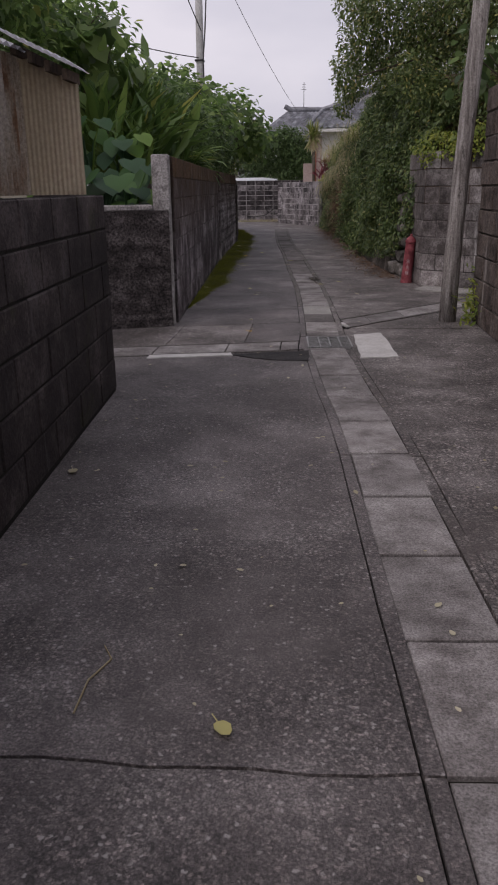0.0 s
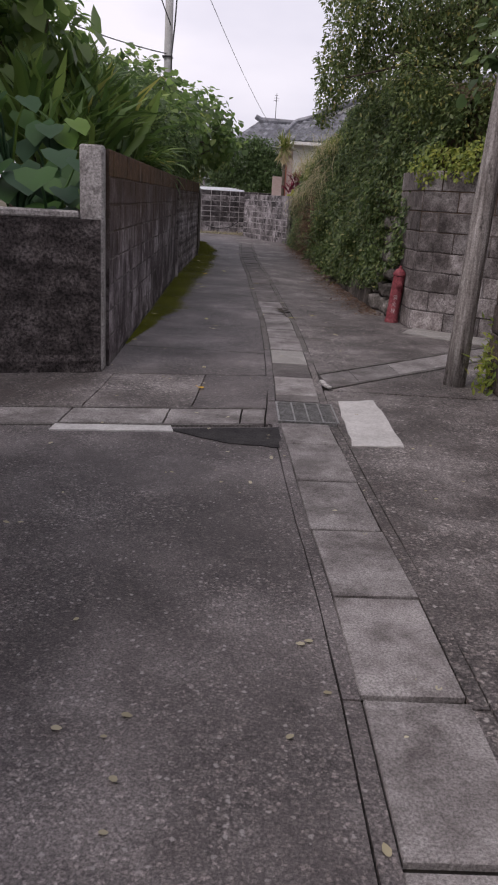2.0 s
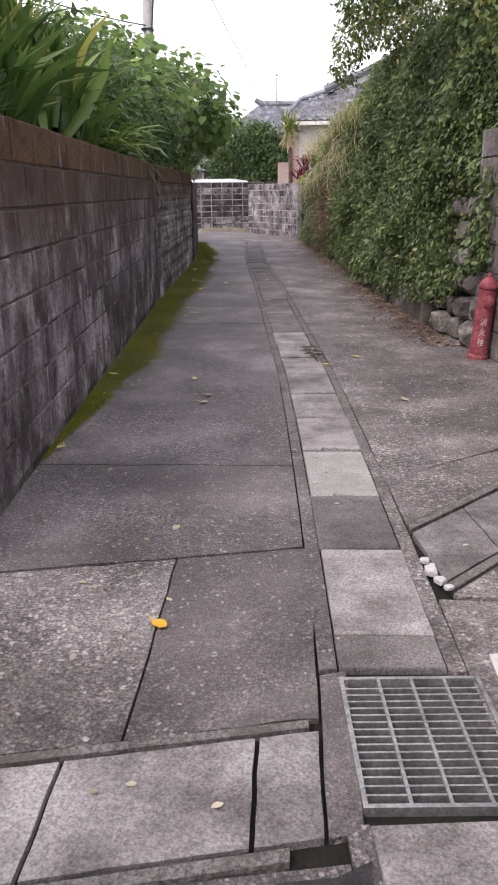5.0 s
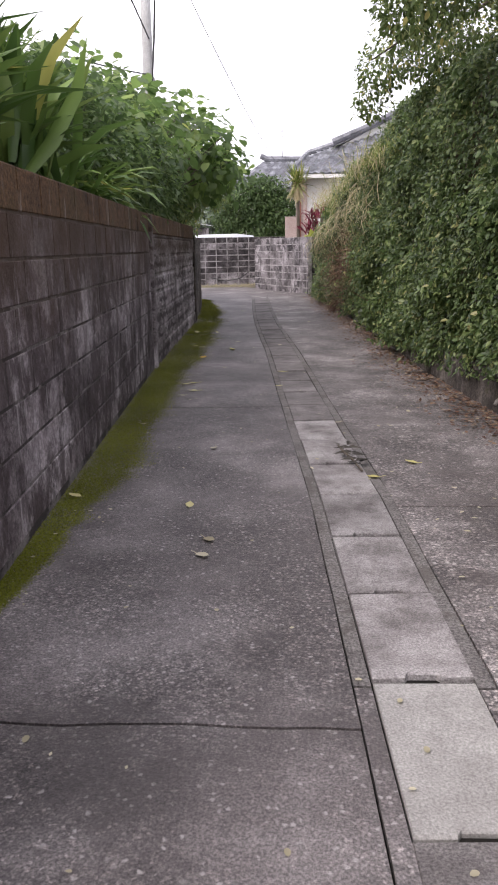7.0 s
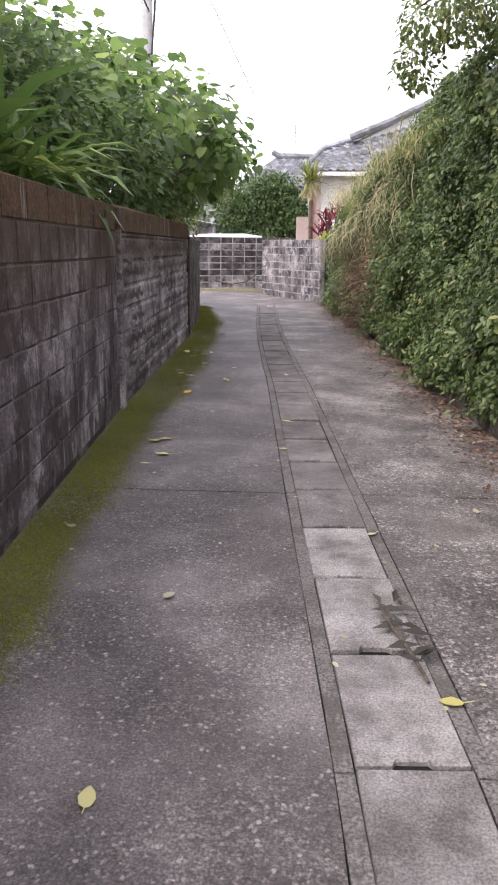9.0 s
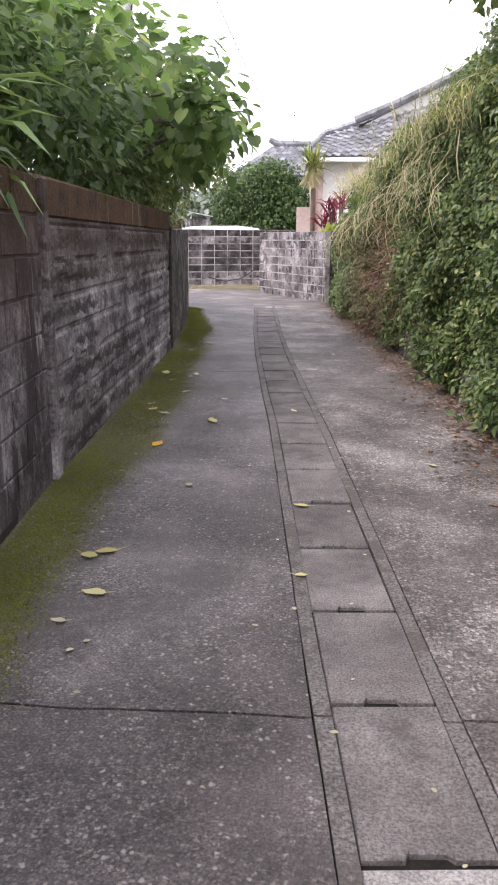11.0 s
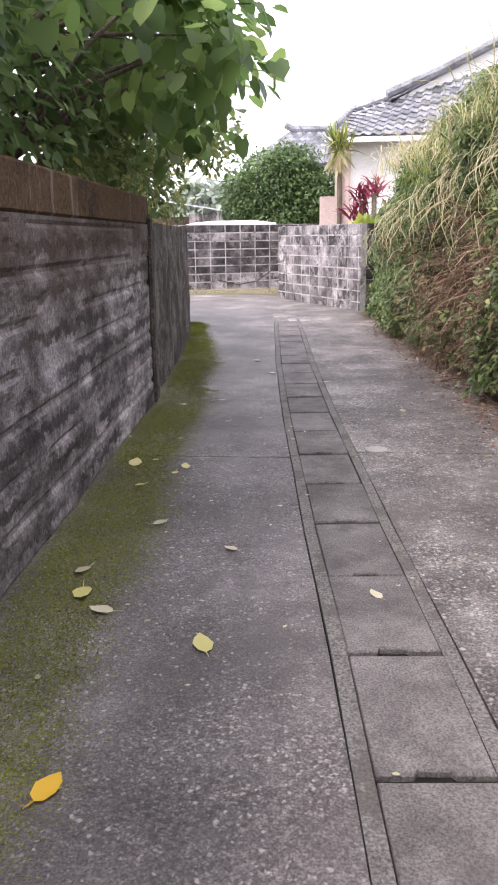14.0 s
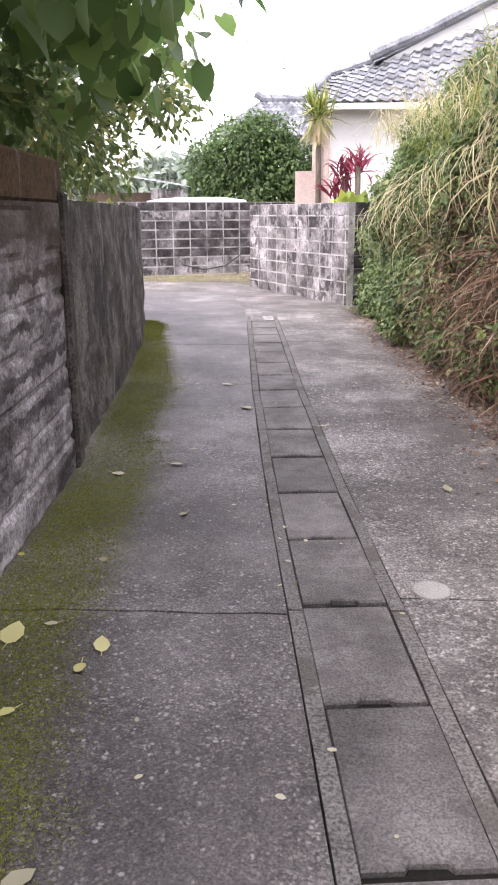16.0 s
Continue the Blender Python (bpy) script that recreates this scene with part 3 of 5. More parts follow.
def flat_piece(name, corners, mat, top, parent=None, jag=0.0, steps=8, thick=0.03):
    """A thin cast piece over four corners, with an uneven outline."""
    bmx = bmesh.new()
    ring = []
    for (xa, ya), (xb, yb) in zip(corners, corners[1:] + corners[:1]):
        for k in range(steps):
            x, y = xa + (xb - xa) * k / steps, ya + (yb - ya) * k / steps
            w = jag if k else 0.4 * jag
            ring.append(bmx.verts.new((x + w * noise.noise(Vector((x * 9, y * 9, 2))), y + w * noise.noise(Vector((x * 9, y * 9, 7))), top)))
    f = bmx.faces.new(ring)
    if f.normal.z < 0:
        f.normal_flip()
    ext = bmesh.ops.extrude_face_region(bmx, geom=[f])
    for v in ext["geom"]:
        if isinstance(v, bmesh.types.BMVert):
            v.co.z = top
    for v in ring:
        v.co.z = top - thick
    bmesh.ops.recalc_face_normals(bmx, faces=bmx.faces)
    return part(name, bmx, mat, parent)


def bend_panel():
    """The lane where it swings to the left round the bend."""
    bmx = bmesh.new()
    ring = [(-9.0, 33.2), (-4.1, 33.9), (-3.2, 33.0), (-2.2, 30.0), (0.4, 30.0), (0.42, 31.75), (0.15, 31.85), (-1.45, 35.3), (-1.9, 36.0), (-3.8, 36.3), (-9.0, 36.8)]
    f = bmx.faces.new([bmx.verts.new((x, y, -0.007)) for x, y in ring])
    if f.normal.z < 0:
        f.normal_flip()
    part("panel", bmx, M_ROAD_R, bed)


bend_panel()
flat_piece_later = [(-1.09, 30.0), (-0.25, 30.3), (-0.2, 30.75), (-1.15, 30.45)]

# wide concrete slabs in front of the low wall, the side gutter and its lids
def cross(x, d):
    """A point of the side gutter's line: it runs to the left at a slight slant; d is across it."""
    return (x, 9.41 + 0.215 * (x + 0.02) + d)


tagged(flat_piece("pale_slab", flat_piece_later, M_LID, -0.001, None, 0.02), "pale concrete slab at the end of the gutter", "slab", kind="structure")
for xa, xb in ((-3.4, -2.2), (-2.2, -1.27), (-1.27, -0.57), (-0.57, -0.068)):
    flat_piece("panel", [cross(xa + 0.004, 0.415), cross(xb - 0.004, 0.415), cross(xb - 0.004, 1.415), cross(xa + 0.004, 1.415)], M_ROAD if xb > -0.1 else M_ROAD_R, 0.001, bed, 0.012)
side_gutter = empty("side_gutter", pose(0, 0, 0), "concrete gutter with stone-grey lids crossing the lane", "drain", kind="structure")
for xa, xb, mat in ((-3.6, -2.545, M_LID), (-2.545, -1.925, M_LID), (-1.925, -1.315, M_LID), (-1.315, -0.7, M_LID), (-0.7, -0.23, M_LID), (-0.23, -0.07, M_LID)):
    flat_piece("drain_lid", [cross(xa + 0.006, 0.02), cross(xb - 0.006, 0.02), cross(xb - 0.006, 0.36), cross(xa + 0.006, 0.36)], mat, 0.004, side_gutter, 0.005)
flat_piece("gutter_edge", [cross(-3.6, 0.375), cross(-0.1, 0.375), cross(-0.1, 0.405), cross(-3.6, 0.405)], M_CURB, 0.006, side_gutter, 0.008)
flat_piece("gutter_edge", [cross(-3.6, -0.03), cross(-0.15, -0.03), cross(-0.15, 0.005), cross(-3.6, 0.005)], M_CURB, 0.006, side_gutter, 0.008)
tagged(flat_piece("mortar_strip", [(-1.32, 8.985), (-0.62, 9.115), (-0.64, 9.225), (-1.32, 9.105)], M_WHITE, 0.009, None, 0.014),
       "pale mortar strip along the side gutter", "mortar strip", kind="structure")
tagged(flat_piece("tar_patch", [(-0.66, 9.16), (-0.3, 8.98), (0.03, 8.95), (0.02, 9.36)], M_TAR, 0.005, None, 0.03), "dark broken asphalt repair beside the grate", "asphalt patch", kind="structure")
tagged(flat_piece("mortar_patch", [(0.45, 9.06), (0.76, 9.11), (0.7, 10.2), (0.44, 10.11)], M_WHITE, 0.007, None, 0.025), "white mortar repair patch on the lane", "mortar patch", kind="structure")

flat_piece("panel", [(-0.066, 9.42), (0.012, 9.44), (0.012, 10.02), (-0.062, 10.0)], M_ROAD, 0.0, bed, 0.006)

# branch gutter into the opening beside the pole
branch = empty("branch_gutter", pose(0, 0, 0), "gutter with concrete lids running into the side opening", "drain", kind="structure")


def branch_pt(u, v):
    a, b = Vector((0.41, 10.49)), Vector((0.335, 11.05))
    d = Vector((0.70, 0.71))
    return tuple(a + (b - a) * v + d * u)


for u0, u1 in ((0.0, 0.36), (0.37, 0.9), (0.91, 1.45), (1.46, 2.0), (2.01, 2.6)):
    flat_piece("drain_lid", [branch_pt(u0, 0.12), branch_pt(u1, 0.12), branch_pt(u1, 0.84), branch_pt(u0, 0.84)], M_LID, 0.004, branch, 0.006)
for v0, v1 in ((0.0, 0.09), (0.88, 0.97)):
    flat_piece("gutter_edge", [branch_pt(0, v0), branch_pt(2.6, v0), branch_pt(2.6, v1), branch_pt(0, v1)], M_CURB, 0.008, branch, 0.01)
flat_piece("panel", [branch_pt(0.0, -0.02), branch_pt(2.6, -0.02), (2.75, 11.2), (1.9, 10.5), (0.42, 10.46)], M_ROAD_R, 0.0, bed, 0.01)
flat_piece("panel", [branch_pt(0.0, 1.0), branch_pt(2.6, 1.0), (2.3, 12.9), (0.3, 11.74)], M_ROAD_R, 0.0, bed, 0.01)
flat_piece("panel", [(1.62, 13.95), (1.4, 13.5), (2.4, 12.8), (3.4, 13.3)], M_LID_PALE, 0.012, bed, 0.02)

# ---- main gutter with its lids ----
gutter = empty("gutter", pose(0, 0, 0), "concrete gutter with a row of grey lids along the lane", "drain", kind="structure")


def strip(name, ya, yb, off0, off1, top, mat, parent, step=0.3):
    bmx = bmesh.new()
    n = max(2, int((yb - ya) / step))
    rows = []
    for i in range(n + 1):
        y = ya + (yb - ya) * i / n
        x, w = drain_x(y), 0.004 * noise.noise(Vector((y * 7, off0 * 30, 0)))
        rows.append([bmx.verts.new((x + off0 + w, y, -0.03)), bmx.verts.new((x + off0 + w, y, top + w)), bmx.verts.new((x + off1 + w, y, top + w)), bmx.verts.new((x + off1 + w, y, -0.03))])
    for r0, r1 in zip(rows, rows[1:]):
        for k in range(3):
            bmx.faces.new((r0[k], r0[k + 1], r1[k + 1], r1[k]))
    bmx.faces.new(rows[0])
    bmx.faces.new(list(reversed(rows[-1])))
    bmesh.ops.recalc_face_normals(bmx, faces=bmx.faces)
    return part(name, bmx, mat, parent)


for ya, yb in ((-4, 1.9), (1.91, 4.33), (4.34, 6.64), (6.65, 9.46), (10.03, 11.95), (11.96, 13.75), (13.76, 16.1), (16.11, 18.5), (18.51, 22.1), (22.11, 25.7), (25.71, 30.5)):
    strip("gutter_edge", ya, yb, -0.056, -0.004, 0.001, M_CURB if yb > 12 else M_ROAD, gutter)
    strip("gutter_edge", ya, yb, LID_W + 0.004, LID_W + 0.056, 0.001, M_CURB if yb > 12 else M_ROAD_R, gutter)


def lid_mesh(length, notch, name):
    """A lid from y = 0 to its length, with a lifting notch at its near end."""
    w, t = LID_W, 0.045
    out = [(0.0, 0.0), (0.0, length), (w, length), (w, 0.0)]
    if notch:
        out += [(w * 0.68, 0.0), (w * 0.64, 0.016), (w * 0.36, 0.018), (w * 0.32, 0.0)]
    bmx = bmesh.new()
    c = Vector((w / 2, length / 2))
    low, mid, top = [], [], []
    for x, y in out:
        p = Vector((x, y))
        q = p + (c - p) * 0.022
        low.append(bmx.verts.new((x, y, -t)))
        mid.append(bmx.verts.new((x, y, -0.006)))
        top.append(bmx.verts.new((q.x, q.y, 0.0)))
    n = len(out)
    for k in range(n):
        bmx.faces.new((low[k], low[(k + 1) % n], mid[(k + 1) % n], mid[k]))
        bmx.faces.new((mid[k], mid[(k + 1) % n], top[(k + 1) % n], top[k]))
    bmx.faces.new(top)
    bmesh.ops.recalc_face_normals(bmx, faces=bmx.faces)
    me = bpy.data.meshes.new(name)
    bmx.to_mesh(me)
    bmx.free()
    return me


LID_ME = {}
spans = [(7.84 - 0.583 * k, 7.84 - 0.583 * k + 0.56, M_LID) for k in range(1, 17)] + [(7.84, 8.425, M_LID), (8.44, 9.02, M_LID)]
spans += [(9.04, 9.46, M_LID), (10.03, 10.2, M_LID_DARK), (10.215, 10.8, M_LID), (10.815, 11.34, M_LID_DARK), (11.355, 11.985, M_LID_PALE)]
spans += [(12.0 + 0.597 * k, 12.0 + 0.597 * k + 0.572, M_LID if k < 6 else M_LID_DARK) for k in range(30)]
for k, (a, b, mat) in enumerate(spans):
    key = (round(b - a, 3), b > 12.2, mat.name)
    if key not in LID_ME:
        LID_ME[key] = lid_mesh(b - a, b > 12.2 or mat is M_LID_PALE, "drain_lid")
        LID_ME[key].materials.append(mat)
    turn = math.degrees(math.atan2(drain_x(a) - drain_x(b), b - a))
    rnd = random.Random(k)
    obj("drain_lid", LID_ME[key], gutter, m=pose(drain_x(a) + rnd.uniform(-0.004, 0.004), a, 0.004 + rnd.uniform(-0.004, 0.003), rnd.uniform(-0.3, 0.3), rnd.uniform(-0.4, 0.4), turn))

# drain grate
# no pit below: the bed's near-black colour stands in for its shade
grate = empty("drain_grate", pose(0.015, 9.5, 0.0, 0, 0, 3), "galvanised steel drain grate set in the gutter", "grate")
bm = bmesh.new()
for x0, y0, x1, y1 in ((0, 0, 0.395, 0.012), (0, 0.47, 0.395, 0.482), (0, 0.012, 0.012, 0.47), (0.383, 0.012, 0.395, 0.47)):
    box(bm, x0, y0, -0.04, x1, y1, 0.008)
part("frame", bm, M_STEEL, grate)
for k in range(15):
    bm = bmesh.new()
    y = 0.04 + k * 0.028
    box(bm, 0.012, y, -0.035, 0.383, y + 0.006, 0.003)
    part("bar", bm, M_STEEL, grate)
for k in range(3):
    bm = bmesh.new()
    x = 0.105 + k * 0.092
    box(bm, x, 0.012, -0.03, x + 0.009, 0.47, 0.007)
    part("cross_bar", bm, M_STEEL, grate)

# ---- moss along the wall ----
n = 340000
my = RNG.uniform(11.8, 30.0, n)
mw = np.interp(my, [11.8, 13, 15, 18, 23, 27, 29.5], [0.04, 0.16, 0.34, 0.42, 0.48, 0.42, 0.28])
clump = np.array([noise.noise(Vector((a * 0.8, b, 2))) + 0.5 * noise.noise(Vector((a * 6, b * 9, 5))) for a, b in zip(my, RNG.uniform(0, 0.3, n))])
md = (RNG.uniform(0, 1, n) ** 1.15 + 0.2 * np.abs(RNG.normal(0, 1, n))) * mw * (0.85 + 0.4 * clump)
mx = np.interp(my, [p[1] for p in LEFT], [p[0] for p in LEFT]) - 0.025 + np.abs(md)
leaves("moss", np.stack([mx, my, np.full(n, 0.001)], 1), scatter_dirs(n, (0, 0, 0.25), 0.6) * np.array([1, 1, 0.35]) + np.array([0, 0, 0.1]), np.tile([0.0, 0.0, 1.0], (n, 1)) + RNG.normal(size=(n, 3)) * 0.3,
       RNG.uniform(0.006, 0.014, n), M_MOSS, None, "slim", label="green and brown moss along the foot of the wall", category="moss", kind="stuff")


# ---- block walls ----
def block_mesh(name, length, height, depth, mat, bevel=0.008):
    bmx = bmesh.new()
    box(bmx, 0, 0, 0, length, depth, height, bevel)
    me = bpy.data.meshes.new(name)
    bmx.to_mesh(me)
    bmx.free()
    me.materials.append(mat)
    return me


def block_wall(name, a, b, z0, rows, course, length, mats, mortar, label, bond=0.5, thick=0.12, proud=0.007, gap=0.009, kind="structure", core_drop=0.004, piece="block", jitter=0.002):
    """Courses of blocks between two plan points, their faces to the right of the line from a to b reversed: the visible side is that
    to the right hand of someone who walks from a to b with positive thick to the left. mats: a material for each course from below."""
    a, b = Vector(a), Vector(b)
    run = (b - a).length
    turn = math.degrees(math.atan2(b.y - a.y, b.x - a.x))
    wall = empty(name, pose(a.x, a.y, z0, 0, 0, turn), label, "wall", kind=kind)
    bmx = bmesh.new()
    box(bmx, 0.003, proud, -0.1, run - 0.003, thick, rows * course - core_drop)
    part("mortar", bmx, mortar, wall)
    cache = {}
    for r in range(rows):
        x = -(length * bond) if r % 2 else 0.0
        mat = mats(r) if callable(mats) else mats
        while x < run - 0.01:
            xa, xb = max(0.0, x), min(run, x + length)
            if xb - xa > 0.04:
                key = (round(xb - xa, 3), mat.name)
                if key not in cache:
                    cache[key] = block_mesh(piece, xb - xa - gap, course - gap, thick * 0.6, mat)
                rnd = random.Random(r * 1000 + int(x * 100))
                obj(piece, cache[key], wall, m=pose(xa + gap / 2, rnd.uniform(-jitter, jitter), r * course + gap / 2, 0, 0, 0))
            x += length
    return wall


# left boundary: near wall, low cross wall with its post, the long wall and the lower far wall
near = [(-1.0, 0.5), (-1.17, 5.4), (-1.31, 7.95)]
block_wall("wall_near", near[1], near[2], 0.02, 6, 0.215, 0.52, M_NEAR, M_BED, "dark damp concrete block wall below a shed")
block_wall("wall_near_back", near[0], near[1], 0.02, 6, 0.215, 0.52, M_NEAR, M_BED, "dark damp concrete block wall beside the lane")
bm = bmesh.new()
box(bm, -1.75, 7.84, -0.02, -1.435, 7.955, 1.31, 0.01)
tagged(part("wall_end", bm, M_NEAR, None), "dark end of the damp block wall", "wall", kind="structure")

low = empty("wall_low", pose(-1.385, 10.605, 0, 0, 0, 20.5), "low rough-cast dark concrete wall beside the lane", "wall", kind="structure")
bm = bmesh.new()
bmesh.ops.create_grid(bm, x_segments=60, y_segments=26, size=0.5)
for v in bm.verts:
    x, z = -3.0 + (v.co.x + 0.5) * 3.0, (v.co.y + 0.5) * 1.14
    lump = 0.014 * noise.noise(Vector((x * 9, z * 9, 0))) + 0.02 * noise.noise(Vector((x * 2.5, z * 5.5, 3)))
    v.co = Vector((x, lump - (0.025 if z < 0.13 else 0.0), z))
ext = bmesh.ops.extrude_edge_only(bm, edges=[e for e in bm.edges if e.is_boundary])
for v in ext["geom"]:
    if isinstance(v, bmesh.types.BMVert):
        v.co.y = 0.2
part("body", bm, M_ROUGH, low)
bm = bmesh.new()
box(bm, -3.0, -0.012, 1.14, -0.155, 0.21, 1.195, 0.012)
part("coping", bm, M_POST, low, "pale concrete coping")
post = empty("wall_post", pose(-1.37, 10.62, 0, 0, 0, 6), "pale concrete post at the corner of the walls", "post", kind="structure")
bm = bmesh.new()
box(bm, -0.17, 0.0, 0.0, 0.0, 0.17, 1.66, 0.012)
part("shaft", bm, M_POST, post)


def top_brown(r):
    return M_BLOCK_TOP if r >= 7 else M_BLOCK


A, B, C = Vector((-1.36, 10.8)), Vector((-1.83, 18.25)), Vector((-2.05, 23.8))
block_wall("wall_long", A, B, 0.04, 8, 0.201, 0.4, top_brown, M_MORTAR, proud=0.004, gap=0.006, label="weathered concrete block wall with a brown lichen top course")
bm = bmesh.new()
run = (C - B).length
ang = math.degrees(math.atan2(C.y - B.y, C.x - B.x))
plaster = empty("wall_plastered", pose(B.x, B.y, 0, 0, 0, ang), "stained plastered wall with worn horizontal courses", "wall", kind="structure")
bmesh.ops.create_grid(bm, x_segments=200, y_segments=76, size=0.5)
for v in bm.verts:
    x, z = (v.co.x + 0.5) * run, (v.co.y + 0.5) * 1.44
    c = abs(((z / 0.2) % 1.0) - 0.5) * 2
    worn = noise.noise(Vector((x * 1.2, z * 2.0, 9)))
    skin = noise.noise(Vector((x * 0.9, z * 4.2, 17))) + 0.5 * noise.noise(Vector((x * 4.0, z * 11.0, 23)))
    lump = (0.006 if skin > 0.05 else 0.0) - (0.01 if c > 0.84 and skin < 0.25 else 0.0) + 0.006 * noise.noise(Vector((x * 9, z * 12, 5))) + 0.012 * worn
    v.co = Vector((x, -lump, z))
ext = bmesh.ops.extrude_edge_only(bm, edges=[e for e in bm.edges if e.is_boundary])
for v in ext["geom"]:
    if isinstance(v, bmesh.types.BMVert):
        v.co.y = 0.14
part("body", bm, M_PLASTER, plaster, smooth=False)
bm = bmesh.new()
box(bm, 0, -0.004, 1.44, run, 0.145, 1.655, 0.015)
part("coping", bm, M_BLOCK_TOP, plaster, "brown lichen coping")
bm = bmesh.new()
box(bm, -0.02, -0.035, 0, 0.08, 0.1, 1.64, 0.012)
part("rib", bm, M_PLASTER, plaster)
bm = bmesh.new()
box(bm, run - 0.12, -0.03, 0, run + 0.02, 0.1, 1.5, 0.02)
part("rib", bm, M_DARKWALL, plaster)

pts = [(-2.08, 23.85), (-2.25, 26.2), (-2.45, 28.2), (-2.68, 29.7), (-3.3, 31.0), (-4.6, 32.2), (-8, 34)]
bm = bmesh.new()
arc = []
for (xa, ya), (xb, yb) in zip(pts, pts[1:]):
    for k in range(14):
        arc.append((xa + (xb - xa) * k / 14, ya + (yb - ya) * k / 14))
cols = []
for x, y in arc:
    col = []
    for k in range(15):
        z = 1.46 * k / 14
        w = 0.02 * noise.noise(Vector((x * 4, y * 4, z * 5))) + 0.02 * noise.noise(Vector((x, y * 9, z * 11)))
        col.append(bm.verts.new((x + w, y + w * 0.4, z + (0.025 * noise.noise(Vector((y * 6, 1, 1))) if k == 14 else 0))))
    col.append(bm.verts.new((x - 0.1, y - 0.05, 1.47)))
    col.append(bm.verts.new((x - 0.16, y - 0.08, 0.0)))
    cols.append(col)
for c0, c1 in zip(cols, cols[1:]):
    for k in range(16):
        bm.faces.new((c0[k], c0[k + 1], c1[k + 1], c1[k]))
bmesh.ops.recalc_face_normals(bm, faces=bm.faces)
tagged(part("wall_curved", bm, M_DARKWALL, None), "dark mossy curved wall with white streaks", "wall", kind="structure")

# right boundary: tall stone wall, block wall behind the hydrant
block_wall("wall_stone", (1.69, 11.0), (1.84, 0.5), 0.0, 10, 0.222, 0.36, M_STONE, M_DARKWALL, "dark coursed stone wall of uneven brown blocks", thick=0.25, proud=0.012, jitter=0.01, piece="stone", gap=0.014)
block_wall("wall_hydrant_side", (1.43, 14.95), (1.53, 13.95), 0.0, 8, 0.222, 0.42, M_HYDWALL, M_MORTAR, "streaked side of the concrete block wall", thick=0.14)
block_wall("wall_hydrant", (1.53, 13.93), (3.55, 12.63), 0.0, 8, 0.222, 0.42, M_HYDWALL, M_MORTAR, "grey streaked concrete block wall with a creeper on top", thick=0.14)
bm = bmesh.new()
box(bm, 1.75, 8.4, 2.215, 1.79, 10.75, 3.3)
tagged(part("white_sheet", bm, M_WALLW, None), "white sheet fence panel on top of the stone wall", "fence panel", kind="structure")

# far walls round the bend
block_wall("wall_corner", (-1.5, 35.1), (0.14, 31.8), -0.05, 8, 0.2, 0.4, M_FAR, M_FAR_MORTAR, "pale grey stained block wall at the bend", bond=0.0, proud=0.004, gap=0.016)
block_wall("wall_corner_return", (0.16, 31.82), (1.6, 32.6), -0.05, 8, 0.2, 0.4, M_FAR_DARK, M_FAR_MORTAR, "dark stained end of the block wall at the bend", bond=0.0)
block_wall("wall_back", (-7.0, 37.0), (0.0, 40.2), -0.05, 8, 0.215, 0.43, lambda r: M_FAR_DARK if r in (2, 3, 4, 5, 7) else M_FAR, M_FAR_MORTAR, "block wall with pale mortar lines beyond the bend", bond=0.0, proud=0.006, gap=0.028)

# ---- bank with ivy ----
BANK = [p for p in RIGHT if p[1] >= 14]
HTOP = ([13.5, 14.4, 15.5, 18, 21, 24, 26.5, 28.5, 30, 31.8, 33], [2.0, 2.3, 2.9, 3.1, 3.15, 3.0, 2.85, 2.7, 2.5, 2.0, 1.7])


def bank_point(y, z, out=0.0):
    top = float(np.interp(y, *HTOP))
    u = z / top
    x = along(BANK, y) + 0.1 + 0.1 * z + 0.5 * max(0.0, u - 0.75) ** 1.5 * 4
    x += 0.24 * noise.noise(Vector((y * 0.9, z * 1.1, 3))) + 0.12 * noise.noise(Vector((y * 2.6, z * 2.6, 8)))
    return x - out


bm = bmesh.new()
rows = []
for i in range(0, 91):
    y = 15.1 + i * 0.2
    top = float(np.interp(y, *HTOP))
    row = [bm.verts.new((bank_point(y, top * k / 16, -0.1), y, top * k / 16)) for k in range(17)]
    row += [bm.verts.new((bank_point(y, top, -2.2), y, top + 0.15)), bm.verts.new((bank_point(y, top, -5), y, top - 0.3))]
    rows.append(row)
for r0, r1 in zip(rows, rows[1:]):
    for k in range(18):
        bm.faces.new((r0[k], r1[k], r1[k + 1], r0[k + 1]))
bank = part("bank", bm, M_SOIL, None, smooth=True)
tagged(bank, "steep earth bank behind the ivy", "bank", kind="structure")

foot = empty("bank_footing", pose(0, 0, 0), "low stained concrete footing below the ivy", "footing", kind="structure")
bm = bmesh.new()
rows = []
for i in range(0, 70):
    y = 15.7 + i * 0.232
    x = along(BANK, y)
    h = 0.3 + 0.05 * noise.noise(Vector((y, 0, 0)))
    w = 0.02 * noise.noise(Vector((y * 5, 0, 2)))
    rows.append([bm.verts.new((x + w, y, -0.02)), bm.verts.new((x + 0.03 + w, y, h)), bm.verts.new((x + 0.3, y, h + 0.02))])
for r0, r1 in zip(rows, rows[1:]):
    for k in range(2):
        bm.faces.new((r0[k], r1[k], r1[k + 1], r0[k + 1]))
part("body", bm, M_DARKWALL, foot)

